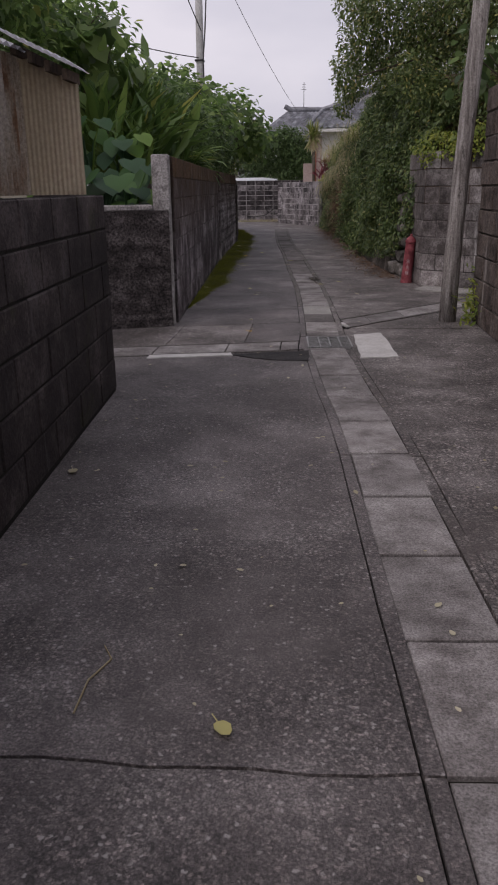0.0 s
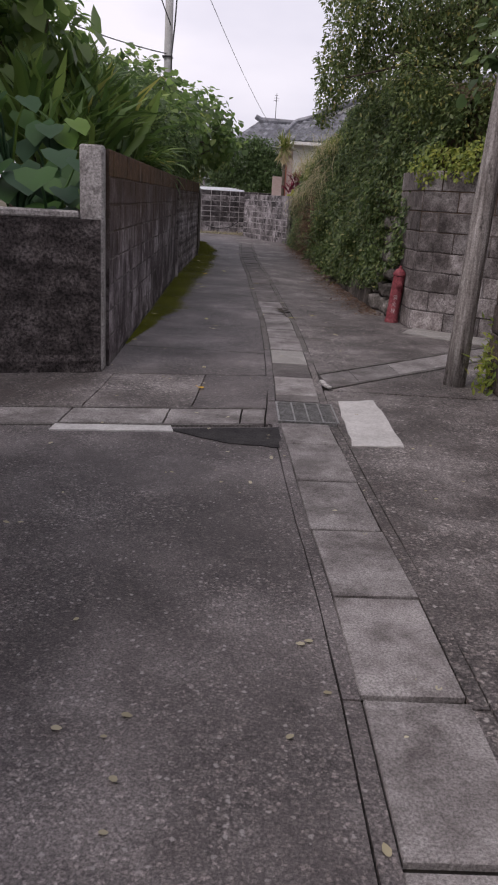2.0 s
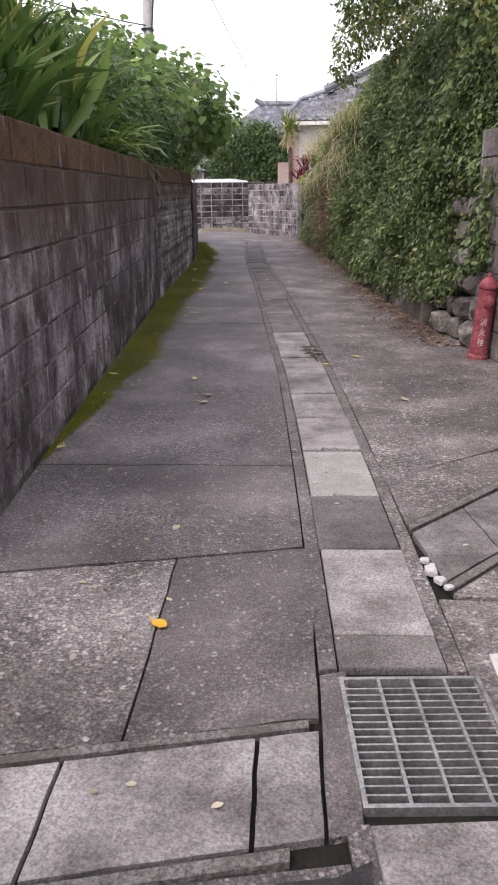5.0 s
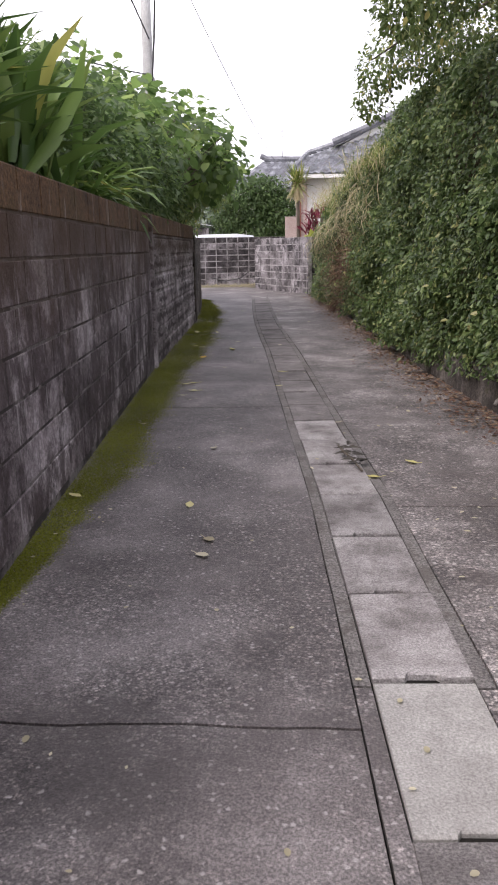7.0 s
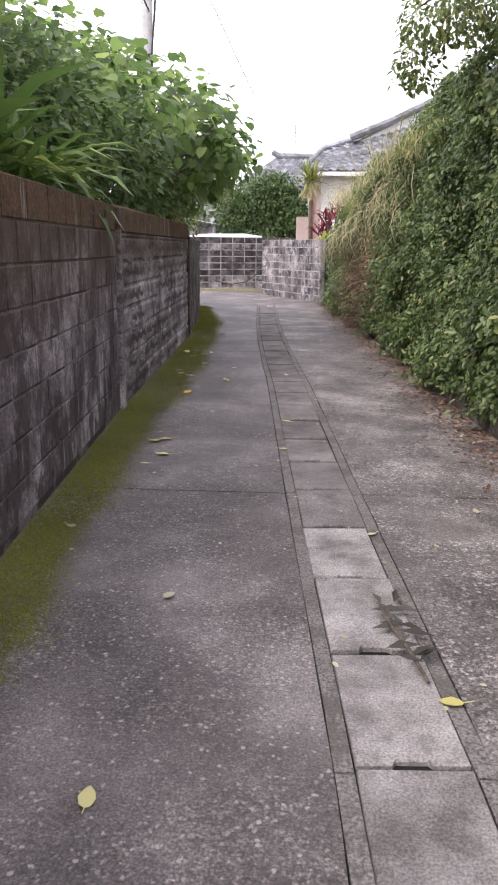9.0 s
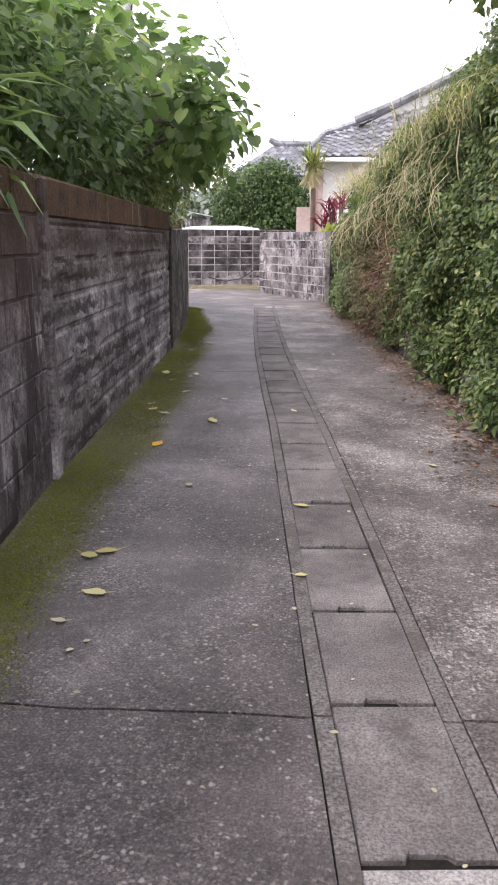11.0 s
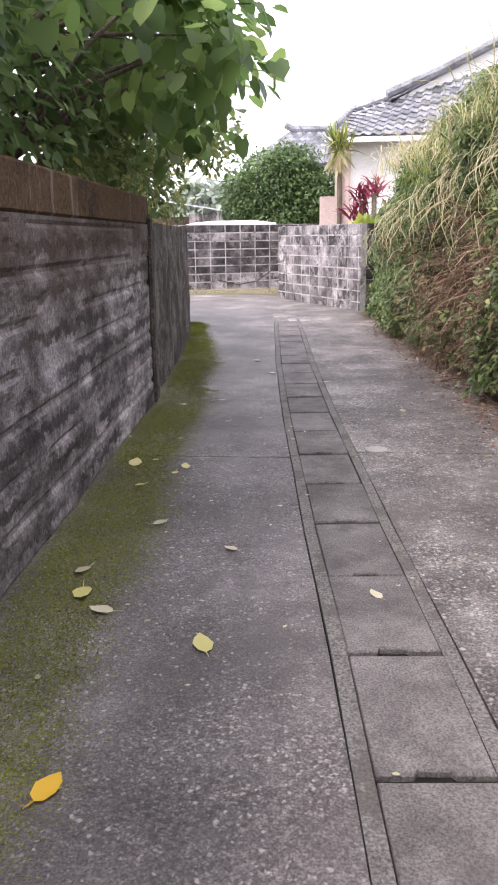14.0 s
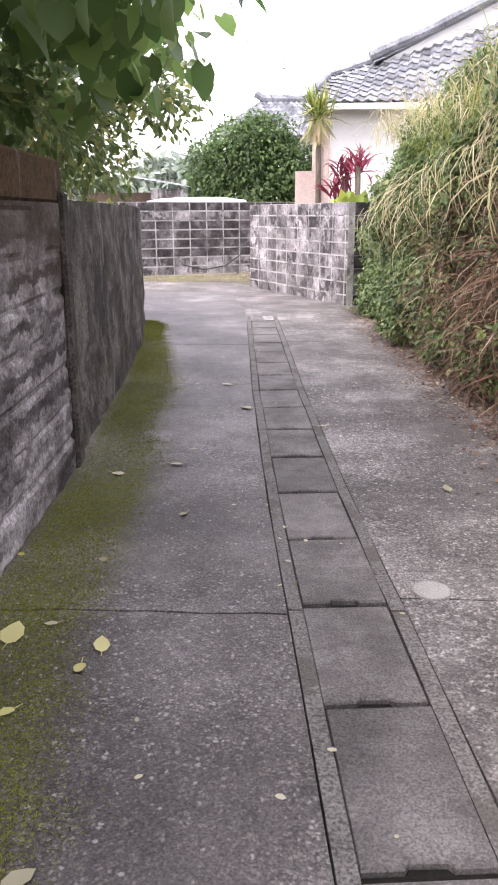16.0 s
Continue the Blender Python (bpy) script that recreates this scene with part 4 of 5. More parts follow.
# rubble stones under the ivy next to the hydrant
rubble = empty("rubble_wall", pose(0, 0, 0), "old rubble stone wall half under ivy", "wall", kind="structure")
STONES = []
for k in range(5):
    bm = bmesh.new()
    bmesh.ops.create_icosphere(bm, subdivisions=2, radius=1.0)
    for v in bm.verts:
        v.co *= 1 + 0.3 * noise.noise(v.co * 1.3 + Vector((k * 7, 0, 0)))
        v.co = Vector([max(-0.72, min(0.72, c)) for c in v.co])
    me = bpy.data.meshes.new("stone")
    bm.to_mesh(me)
    bm.free()
    me.materials.append(M_RUBBLE)
    STONES.append(me)
rnd = random.Random(5)
for i in range(6):
    for j in range(6):
        y = 14.25 + i * 0.33 + (j % 2) * 0.15
        z = 0.1 + j * 0.21
        s = rnd.uniform(0.11, 0.16)
        obj("stone", rnd.choice(STONES), rubble, m=pose(along(BANK, y) + 0.1 + 0.06 * z + rnd.uniform(-0.03, 0.03), y, z, rnd.uniform(-20, 20), rnd.uniform(-20, 20), rnd.uniform(0, 360)) @ Matrix.Diagonal((s, s * 1.25, s * 0.9, 1)))

# ivy leaves
n = 185000
yy = RNG.uniform(14.45, 32.2, n)
uu = RNG.uniform(0.0, 1.04, n)
tops = np.interp(yy, *HTOP)
lowz = np.interp(yy, [14, 14.8, 15.6, 16.6, 19, 25, 32], [1.1, 0.62, 0.3, 0.17, 0.12, 0.12, 0.04])
lowz = lowz + 0.12 * np.array([noise.noise(Vector((y * 1.7, 0, 5))) for y in yy])
zz = lowz + uu * (tops - lowz)
bare = np.array([noise.noise(Vector((y * 0.8, z * 1.2, 11))) for y, z in zip(yy, zz)])
patch = np.exp(-((yy - 25.6) / 2.0) ** 2 - ((zz - 0.85) / 0.7) ** 2)
keep = RNG.uniform(0, 1, n) > 1.05 * patch + 0.25 * (bare > 0.3)
yy, zz = yy[keep], zz[keep]
swell = np.array([noise.noise(Vector((y * 1.6, z * 2.2, 31))) + 0.6 * noise.noise(Vector((y * 4.5, z * 5.5, 37))) for y, z in zip(yy, zz)])
out = np.abs(RNG.normal(0.0, 0.09, len(yy))) + 0.01 + 0.2 * np.clip(swell + 0.15, 0, 1)
xx = np.array([bank_point(y, z, o) for y, z, o in zip(yy, zz, out)])
aim = scatter_dirs(len(yy), (-0.5, -0.15, -0.7), 0.55)
upw = scatter_dirs(len(yy), (-0.9, -0.15, 0.75), 0.45)
ivy = leaves("ivy", np.stack([xx, yy, zz], 1), aim, upw, RNG.uniform(0.028, 0.062, len(yy)) * (1 + 0.45 * np.clip(swell + 0.3, 0, 1)), M_IVY, None, "oval", label="dense green ivy covering the bank", category="ivy", kind="stuff")

# withered stems on the bare patch
n = 2600
y = RNG.normal(25.6, 1.15, n)
z = RNG.uniform(0.15, 1.7, n)
x = np.array([bank_point(a, b, 0.1) for a, b in zip(y, z)])
leaves("dry_stems", np.stack([x, y, z], 1), scatter_dirs(n, (-0.25, -0.1, -0.8), 0.5), scatter_dirs(n, (-1, 0, 0.3), 0.3), RNG.uniform(0.2, 0.5, n), M_DRYLEAF, None, "blade",
       label="withered stems on a bare patch of the bank", category="dry stems", kind="stuff")


def grass_clump(x, y, z, n, length, mat, label, lean=(-0.35, -0.2, 0.9), spread=0.42):
    pos = np.array([x, y, z]) + RNG.normal(size=(n, 3)) * np.array([0.18, 0.34, 0.08])
    d = scatter_dirs(n, lean, spread)
    d[:, 2] = np.abs(d[:, 2])
    pts = leaves("pampas_grass", pos, d, scatter_dirs(n, (0, 0, 1), 0.2) + np.array([0, 0, 0.2]), RNG.uniform(0.6, 1.0, n) * length, mat, None, "blade", label=label, category="grass clump", group="grass on the bank")
    return pts


LEAF["blade"] = ([(0, 0.007, 0), (0, -0.007, 0), (0.33, 0.009, 0.12), (0.33, -0.009, 0.12), (0.58, 0.008, 0.06), (0.58, -0.008, 0.06), (0.74, 0.005, -0.15), (0.74, -0.005, -0.15), (0.84, 0, -0.42)],
                 [(0, 2, 3, 1), (2, 4, 5, 3), (4, 6, 7, 5), (6, 8, 7)])
for gy, gz in ((21.8, 2.3), (22.8, 2.3), (23.7, 2.25), (24.6, 2.2), (25.5, 2.1), (26.4, 2.0), (27.3, 2.1), (28.3, 2.2), (29.2, 2.2), (30.0, 2.1)):
    grass_clump(along(BANK, gy) + 0.1, gy, gz + 0.1, 60, 0.62, M_STRAW, "arching straw-coloured grass clump on the bank", (-0.25, -0.1, 0.6), 0.62)
for gy, gz in ((21.4, 2.35), (22.3, 2.3), (23.2, 2.25), (24.2, 2.2), (25.0, 2.15), (26.0, 2.05), (27.0, 1.95), (28.0, 1.85)):
    grass_clump(along(BANK, gy) + 0.12, gy, gz + 0.1, 80, 0.55, M_GRASS, "green arching grass clump on the bank", (-0.25, -0.1, 0.6), 0.62)

# straw hanging down over the ivy
n = 320
y = RNG.uniform(21.5, 29.5, n)
z = np.interp(y, [21, 26, 30], [2.4, 2.1, 1.6]) - np.abs(RNG.normal(0.05, 0.3, n))
x = np.array([bank_point(a, b, 0.32) for a, b in zip(y, z)])
leaves("hanging_straw", np.stack([x, y, z], 1), scatter_dirs(n, (-0.35, -0.1, -0.9), 0.28), scatter_dirs(n, (-0.9, -0.2, 0.6), 0.3), RNG.uniform(0.3, 0.75, n), M_STRAW, None, "blade",
       label="pale dry grass hanging over the ivy", category="dry grass", kind="stuff")

# creeper on the block wall
p, d = crown_points([(1.72, 14.0, 1.82, 0.36, 0.3, 0.24), (2.2, 13.65, 1.88, 0.45, 0.3, 0.25), (2.75, 13.35, 1.84, 0.5, 0.3, 0.27)], 9000)
leaves("creeper", p, scatter_dirs(len(p), (-0.3, -0.4, -0.4), 0.6), scatter_dirs(len(p), (-0.4, -0.7, 0.8), 0.4), RNG.uniform(0.035, 0.07, len(p)), M_LIME, None, "oval", label="lime green creeper heaped on the block wall", category="creeper", kind="stuff")


# ---- trees and shrubs ----
def tree(name, base, trunk_top, blobs, per, mat, size, shape, label, limbs=6, radius=0.09, droop=-0.4, category="tree", rough=0.25):
    t = empty(name, pose(*base), label, category)
    bmx = bmesh.new()
    b, top = Vector((0, 0, 0)), Vector(trunk_top) - Vector(base)
    tube(bmx, [b, b.lerp(top, 0.35) + Vector((0.06, 0.03, 0)), b.lerp(top, 0.7) + Vector((-0.05, 0.04, 0)), top], [radius, radius * 0.85, radius * 0.65, radius * 0.5], 8)
    part("trunk", bmx, M_BARK, t, smooth=True)
    for k in range(limbs):
        x, y, z, rx, ry, rz = blobs[k % len(blobs)]
        rr = random.Random(k + int(abs(base[1]) * 10))
        start = b.lerp(top, rr.uniform(0.45, 0.95))
        end = Vector((x, y, z)) - Vector(base) + Vector((rr.uniform(-0.6, 0.6) * rx, rr.uniform(-0.6, 0.6) * ry, rr.uniform(-0.3, 0.7) * rz))
        bmx = bmesh.new()
        tube(bmx, [start, start.lerp(end, 0.5) + Vector((0, 0, 0.12)), end], [radius * 0.4, radius * 0.25, radius * 0.08], 6)
        part("limb", bmx, M_BARK, t, smooth=True)
    p, d = crown_points(blobs, per, rough)
    p -= np.array(base)
    leaves("crown", p, d * 0.8 + scatter_dirs(len(p), (0, 0, droop), 0.5), scatter_dirs(len(p), (0, 0, 1.0), 0.4) + d * 0.4, RNG.uniform(0.6, 1.15, len(p)) * size, mat, t, shape)
    return t


# small-leaved tree above the ivy
tree("tree", (2.6, 17.0, 2.2), (2.5, 16.8, 4.4), [(2.2, 16.6, 4.2, 1.1, 1.6, 1.0), (3.2, 15.2, 3.6, 1.4, 1.5, 1.4), (2.4, 18.5, 4.4, 0.9, 1.6, 0.8), (1.75, 15.6, 4.7, 0.75, 0.9, 0.5),
      (3.4, 17.5, 4.8, 1.3, 1.8, 1.2), (1.7, 19.5, 3.6, 0.6, 1.3, 0.5), (3.0, 14.8, 5.2, 1.3, 1.2, 0.8), (2.0, 17.2, 3.4, 0.6, 1.6, 0.7), (3.2, 13.8, 2.6, 0.9, 0.7, 0.8), (1.0, 17.2, 3.6, 0.5, 1.1, 0.5), (1.25, 15.9, 3.9, 0.7, 0.9, 0.55), (0.65, 18.6, 3.1, 0.3, 0.6, 0.3), (1.3, 19.6, 3.5, 0.5, 1.0, 0.4), (0.55, 16.2, 2.95, 0.3, 0.4, 0.25), (0.75, 16.4, 3.6, 0.4, 0.6, 0.45), (0.95, 16.0, 4.1, 0.5, 0.7, 0.42), (0.62, 16.9, 4.2, 0.35, 0.6, 0.4), (0.5, 16.4, 3.2, 0.25, 0.4, 0.3), (0.55, 18.9, 2.8, 0.2, 0.35, 0.22), (2.0, 14.75, 2.5, 0.6, 0.35, 0.6), (2.8, 14.4, 2.6, 0.7, 0.4, 0.7), (1.45, 15.0, 2.8, 0.4, 0.4, 0.45)],
     4600, M_TREE, 0.064, "oval", "small-leaved evergreen tree leaning over the ivy bank", 14, rough=0.3)
tree("tree", (4.5, 13.5, 0.0), (4.6, 13.6, 3.5), [(4.6, 13.6, 3.0, 1.6, 1.5, 2.2), (4.0, 12.0, 2.2, 1.0, 1.2, 1.8), (5.5, 15.0, 3.8, 1.8, 2, 2)], 1800, M_TREE, 0.12, "oval",
     "dark evergreen tree behind the block wall", 5)
tree("heart_leaf_shrub", (3.4, 13.6, 0.0), (2.6, 13.2, 2.4), [(1.9, 13.0, 2.75, 0.3, 0.35, 0.5), (2.5, 13.0, 3.0, 0.4, 0.4, 0.5)], 420, M_BUSH, 0.13, "heart",
     "broad-leaved shrub behind the stone wall", 6, 0.05, -0.7, "shrub", 0.4)

# broad heart-leaved shrub hanging over the long wall
tree("heart_leaf_shrub", (-2.7, 21.6, 0.0), (-2.5, 21.8, 2.6), [(-1.6, 22.4, 2.7, 0.6, 0.8, 0.75), (-2.2, 20.9, 2.7, 0.7, 1.1, 0.7), (-2.8, 22.4, 3.1, 0.9, 1.3, 0.85), (-2.0, 23.6, 3.0, 0.75, 1.0, 0.85),
      (-1.35, 22.6, 2.5, 0.4, 0.6, 0.45), (-2.5, 19.7, 2.55, 0.6, 1.0, 0.7), (-3.4, 20.8, 3.2, 0.9, 1.3, 0.85), (-2.6, 24.6, 3.0, 0.7, 0.9, 0.8), (-1.5, 23.5, 2.6, 0.5, 0.7, 0.6), (-1.85, 24.5, 2.5, 0.55, 0.8, 0.55), (-3.7, 23.6, 3.6, 1.1, 1.5, 0.85)], 380, M_HEART, 0.152, "heart",
     "broad heart-leaved shrub hanging over the wall", 34, 0.06, -0.6, "shrub", 0.45)
tree("heart_leaf_shrub", (-3.3, 14.6, 0.0), (-3.1, 14.6, 2.6), [(-2.95, 14.2, 3.1, 0.5, 0.6, 0.5), (-3.1, 15.4, 3.1, 0.6, 0.7, 0.5), (-3.4, 13.6, 2.7, 0.6, 0.6, 0.6), (-3.7, 14.8, 3.5, 0.7, 0.8, 0.6)], 130, M_HEART, 0.32, "heart",
     "large-leaved shrub above the strap plants", 8, 0.06, -0.7, "shrub", 0.4)
tree("shrub", (-3.2, 19.6, 0.0), (-3.2, 19.6, 2.2), [(-2.6, 18.6, 2.3, 0.7, 1.1, 0.75), (-2.3, 20.0, 2.15, 0.6, 1.3, 0.6), (-3.3, 18.5, 2.7, 1.0, 1.3, 0.7), (-2.4, 21.6, 2.1, 0.55, 1.2, 0.5)], 2600, M_BUSH, 0.1, "oval",
     "leafy green shrub behind the long wall", 28, 0.05, -0.3, "shrub")
tree("shrub", (-3.4, 26.5, 0.0), (-3.3, 26.5, 2.2), [(-2.9, 26.6, 2.2, 0.8, 1.2, 0.7), (-2.8, 28.0, 1.95, 0.5, 0.9, 0.5), (-3.4, 27.3, 2.7, 0.9, 1.2, 0.7), (-2.5, 24.5, 2.05, 0.4, 0.9, 0.42), (-2.6, 25.6, 2.1, 0.45, 0.8, 0.5), (-2.55, 23.3, 2.0, 0.35, 0.8, 0.35), (-1.95, 27.2, 2.45, 0.45, 0.7, 0.4), (-2.2, 26.2, 2.5, 0.5, 0.7, 0.45)], 1900, M_TREE, 0.1, "oval",
     "light green twiggy shrub above the curved wall", 24, 0.05, -0.3, "shrub", 0.45)
# trees behind the gardens
tree("tree", (-5.0, 14.5, 0.0), (-5.0, 14.6, 3.4), [(-4.2, 13.2, 3.1, 1.2, 1.5, 1.0), (-5.0, 15.5, 3.8, 1.6, 1.8, 1.2), (-3.6, 12.2, 3.9, 0.9, 1.0, 0.8), (-5.2, 12.0, 3.6, 1.6, 1.6, 1.4), (-3.3, 14.6, 3.3, 0.8, 0.9, 0.7)],
     1500, M_HEART, 0.15, "oval", "tall leafy garden tree behind the walls", 10, 0.1)
tree("tree", (-5.5, 20.5, 0.0), (-5.4, 20.5, 3.0), [(-4.4, 19.5, 2.9, 1.3, 1.8, 1.0), (-4.2, 22.5, 3.1, 1.2, 1.8, 0.9), (-5.6, 24.5, 3.0, 1.6, 2.2, 1.2), (-5.4, 17.5, 3.0, 1.4, 1.8, 1.2), (-3.3, 22.5, 2.95, 0.95, 1.4, 0.9), (-2.5, 24.2, 2.85, 0.75, 1.0, 0.85), (-3.8, 24.0, 3.4, 1.1, 1.4, 0.85), (-3.3, 19.6, 2.9, 0.8, 1.2, 0.8)],
     1000, M_BUSH, 0.15, "oval", "dense garden tree behind the long wall", 8, 0.1)
tree("tree", (-5.8, 8.0, 0.0), (-5.6, 8.0, 3.4), [(-4.4, 9.5, 3.2, 1.3, 1.2, 1.1), (-5.4, 8.0, 3.6, 1.6, 1.8, 1.4), (-4.2, 11.0, 2.2, 1.1, 0.9, 1.4)], 1300, M_BUSH, 0.14, "oval", "garden tree behind the shed", 8, 0.1)
tree("tree", (-1.7, 44.0, 0.0), (-1.7, 44.0, 2.4), [(-1.9, 43.6, 3.0, 1.4, 1.2, 1.25), (-1.0, 43.4, 2.6, 1.0, 1.0, 1.0), (-2.9, 43.6, 2.7, 0.9, 1.0, 0.9), (-1.6, 43.3, 2.0, 1.4, 1.0, 0.7), (-0.35, 43.2, 2.45, 0.8, 0.9, 0.95), (-1.4, 43.6, 3.5, 0.9, 0.9, 0.75)],
     2600, M_BUSH, 0.15, "oval", "dense round evergreen tree beyond the bend", 6, 0.1)


def strap_plant(name, x, y, z, n, length, mat, label, lean=(0.15, -0.1, 0.8), spread=0.5, category="plant", stem=None, shape="strap"):
    t = empty(name, pose(x, y, z), label, category)
    pos = RNG.normal(size=(n, 3)) * np.array([0.1, 0.12, 0.1])
    d = scatter_dirs(n, lean, spread)
    leaves("foliage", pos, d, np.tile([0.0, 0.0, 1.0], (n, 1)) + RNG.normal(size=(n, 3)) * 0.25, RNG.uniform(0.7, 1.1, n) * length, mat, t, shape)
    if stem:
        bmx = bmesh.new()
        tube(bmx, [(0, 0, -stem), (0.02, 0.01, -stem * 0.5), (0, 0, 0.05)], [0.07, 0.06, 0.06], 8)
        part("stem", bmx, M_BARK, t, smooth=True)
    return t


for k, (x, y, z, ln) in enumerate(((-2.2, 14.0, 1.5, 0.85), (-2.4, 14.9, 1.75, 0.95), (-2.25, 15.7, 1.7, 0.95), (-2.6, 15.4, 2.1, 0.9), (-2.3, 16.4, 1.75, 0.85), (-2.7, 13.6, 1.6, 0.9), (-2.5, 16.0, 1.85, 0.85), (-2.3, 13.2, 1.4, 0.7), (-2.45, 14.4, 1.55, 0.9))):
    strap_plant("strap_leaf_plant", x - 0.12, y, z + 0.1, 62, ln * 1.08, M_STRAP, "tall plant with long green strap leaves behind the wall", (0.02, -0.1, 0.9), 0.36, stem=z + 0.1)
for k, (x, y) in enumerate(((-2.3, 17.0), (-2.25, 17.7))):
    strap_plant("drooping_strap_plant", x, y, 1.75, 60, 0.6, M_STRAP, "drooping clump of narrow yellowing strap leaves", (0.7, -0.2, 0.05), 0.45, stem=1.7)


def taro(x, y, z, stems):
    t = empty("taro_plant", pose(x, y, z), "taro plant with big heart-shaped leaves behind the low wall", "plant", "taro plants")
    for k in range(stems):
        rr = random.Random(k + int(x * 100) + int(y * 10))
        a = rr.uniform(0, 6.28)
        r, h = rr.uniform(0.05, 0.32), rr.uniform(0.2, 0.62)
        tip = Vector((math.cos(a) * r, math.sin(a) * r, h))
        bmx = bmesh.new()
        tube(bmx, [(0, 0, -0.2), tip * 0.5 + Vector((0, 0, 0.08)), tip], [0.016, 0.012, 0.007], 6)
        part("stalk", bmx, M_TARO, t, smooth=True)
        face = Vector((0.25 + 0.4 * math.cos(a), -0.75 + 0.4 * math.sin(a), -0.45))
        leaves("leaf", [tip], [face], [Vector((0.3 * math.cos(a), -0.45, 0.9))], [rr.uniform(0.2, 0.32)], M_TARO, t, "heart")


for x, y, z, s in ((-1.85, 10.95, 0.95, 9), (-2.2, 11.1, 0.9, 9), (-1.95, 11.5, 1.05, 7), (-2.55, 11.0, 0.95, 8), (-2.1, 11.8, 1.3, 8), (-2.6, 12.2, 1.5, 8), (-3.0, 11.4, 1.2, 8)):
    taro(x, y, z, s)

# ---- house and things beyond the bend ----
def tiled_slope(parent, a, b, c, d, rows, cols):
    """Curved tiles over the quad a b (eave) c d (ridge)."""
    a, b, c, d = (Vector(v) for v in (a, b, c, d))
    nrm = (b - a).cross(d - a).normalized()
    bmx = bmesh.new()
    deck = [[bmx.verts.new(a.lerp(b, i / 12).lerp(d.lerp(c, i / 12), j / 8) - nrm * 0.05) for i in range(13)] for j in range(9)]
    for r0, r1 in zip(deck, deck[1:]):
        for k in range(12):
            bmx.faces.new((r0[k], r0[k + 1], r1[k + 1], r1[k]))
    for r in range(rows):
        for q in range(cols):
            u0, u1, v0, v1 = q / cols, (q + 1) / cols, r / rows, (r + 1.15) / rows

            def P(u, v):
                return a.lerp(b, u).lerp(d.lerp(c, u), v)
            p = []
            for uu_, h in ((u0, 0.0), (u0 + (u1 - u0) * 0.3, 0.045), (u0 + (u1 - u0) * 0.62, 0.0), (u1, -0.02)):
                p.append((bmx.verts.new(P(uu_, v0) + nrm * (h + 0.03)), bmx.verts.new(P(uu_, min(v1, 1.0)) + nrm * h)))
            for (e0, e1), (f0, f1) in zip(p, p[1:]):
                bmx.faces.new((e0, f0, f1, e1))
    return part("roof_tiles", bmx, M_TILE, parent)


house = empty("house", pose(0, 0, 0), "white plastered house with a grey tiled roof", "house")
bm = bmesh.new()
box(bm, 0.25, 38.5, 0, 9.0, 46, 3.7)
part("wall", bm, M_WALLW, house)
bm = bmesh.new()
box(bm, 0.0, 38.35, 0, 0.17, 38.55, 3.7)
box(bm, -0.15, 38.9, 0, 0.25, 39.1, 3.5)
box(bm, -0.55, 38.9, 0, -0.153, 39.1, 2.35)
part("porch_wall", bm, M_PORCH, house, "pinkish stained porch wall")
bm = bmesh.new()
box(bm, -0.06, 38.28, 0, 0.02, 38.36, 3.7)
part("corner_post", bm, M_BROWN, house, "brown timber corner post")
tiled_slope(house, (-0.35, 37.9, 3.72), (9.3, 37.9, 3.72), (9.3, 39.6, 7.2), (0.35, 40.2, 4.6), 9, 38)
tiled_slope(house, (-0.35, 44.0, 3.72), (-0.35, 37.9, 3.72), (0.35, 40.2, 4.6), (0.35, 42.0, 4.6), 6, 20)
bm = bmesh.new()
tube(bm, [(0.3, 40.2, 4.66), (0.8, 40.15, 4.8), (1.3, 40.1, 4.95)], [0.1, 0.1, 0.1], 8)
tube(bm, [(-0.35, 37.9, 3.8), (0.3, 40.2, 4.66)], [0.09, 0.09], 8)
part("ridge", bm, M_TILE, house)
tiled_slope(house, (1.3, 48.0, 4.85), (1.3, 39.7, 4.85), (6.3, 39.7, 7.2), (6.3, 48.0, 7.2), 16, 30)
bm = bmesh.new()
tube(bm, [(1.2, 39.7, 4.95), (2.6, 39.7, 5.5), (4.0, 39.7, 6.15), (6.3, 39.7, 7.35)], [0.13, 0.12, 0.12, 0.14], 8)
part("verge", bm, M_TILE, house)
bm = bmesh.new()
vs = [bm.verts.new(v) for v in ((1.5, 39.85, 4.3), (9.0, 39.85, 4.3), (9.0, 39.85, 5.9), (6.3, 39.85, 7.1), (1.5, 39.85, 4.85), (1.5, 40.1, 4.3), (9.0, 40.1, 4.3), (9.0, 40.1, 5.9), (6.3, 40.1, 7.1), (1.5, 40.1, 4.85))]
bm.faces.new(vs[:5])
bm.faces.new(list(reversed(vs[5:])))
for k in range(5):
    bm.faces.new((vs[k], vs[(k + 1) % 5], vs[5 + (k + 1) % 5], vs[5 + k]))
bmesh.ops.recalc_face_normals(bm, faces=bm.faces)
part("gable", bm, M_WALLW, house)
bm = bmesh.new()
box(bm, -0.35, 37.88, 3.58, 9.3, 37.95, 3.7)
part("eave_board", bm, M_WALLW, house)
rear = empty("rear_house", pose(0, 0, 0), "lower house with a grey tiled ridge behind the tree", "house")
bm = bmesh.new()
box(bm, -3.0, 50.5, 0, 4.0, 56, 4.2)
part("wall", bm, M_WALLW, rear)
tiled_slope(rear, (-3.6, 49.6, 4.1), (4.6, 49.6, 4.1), (4.6, 53.0, 5.7), (-1.8, 53.0, 5.7), 10, 30)
bm = bmesh.new()
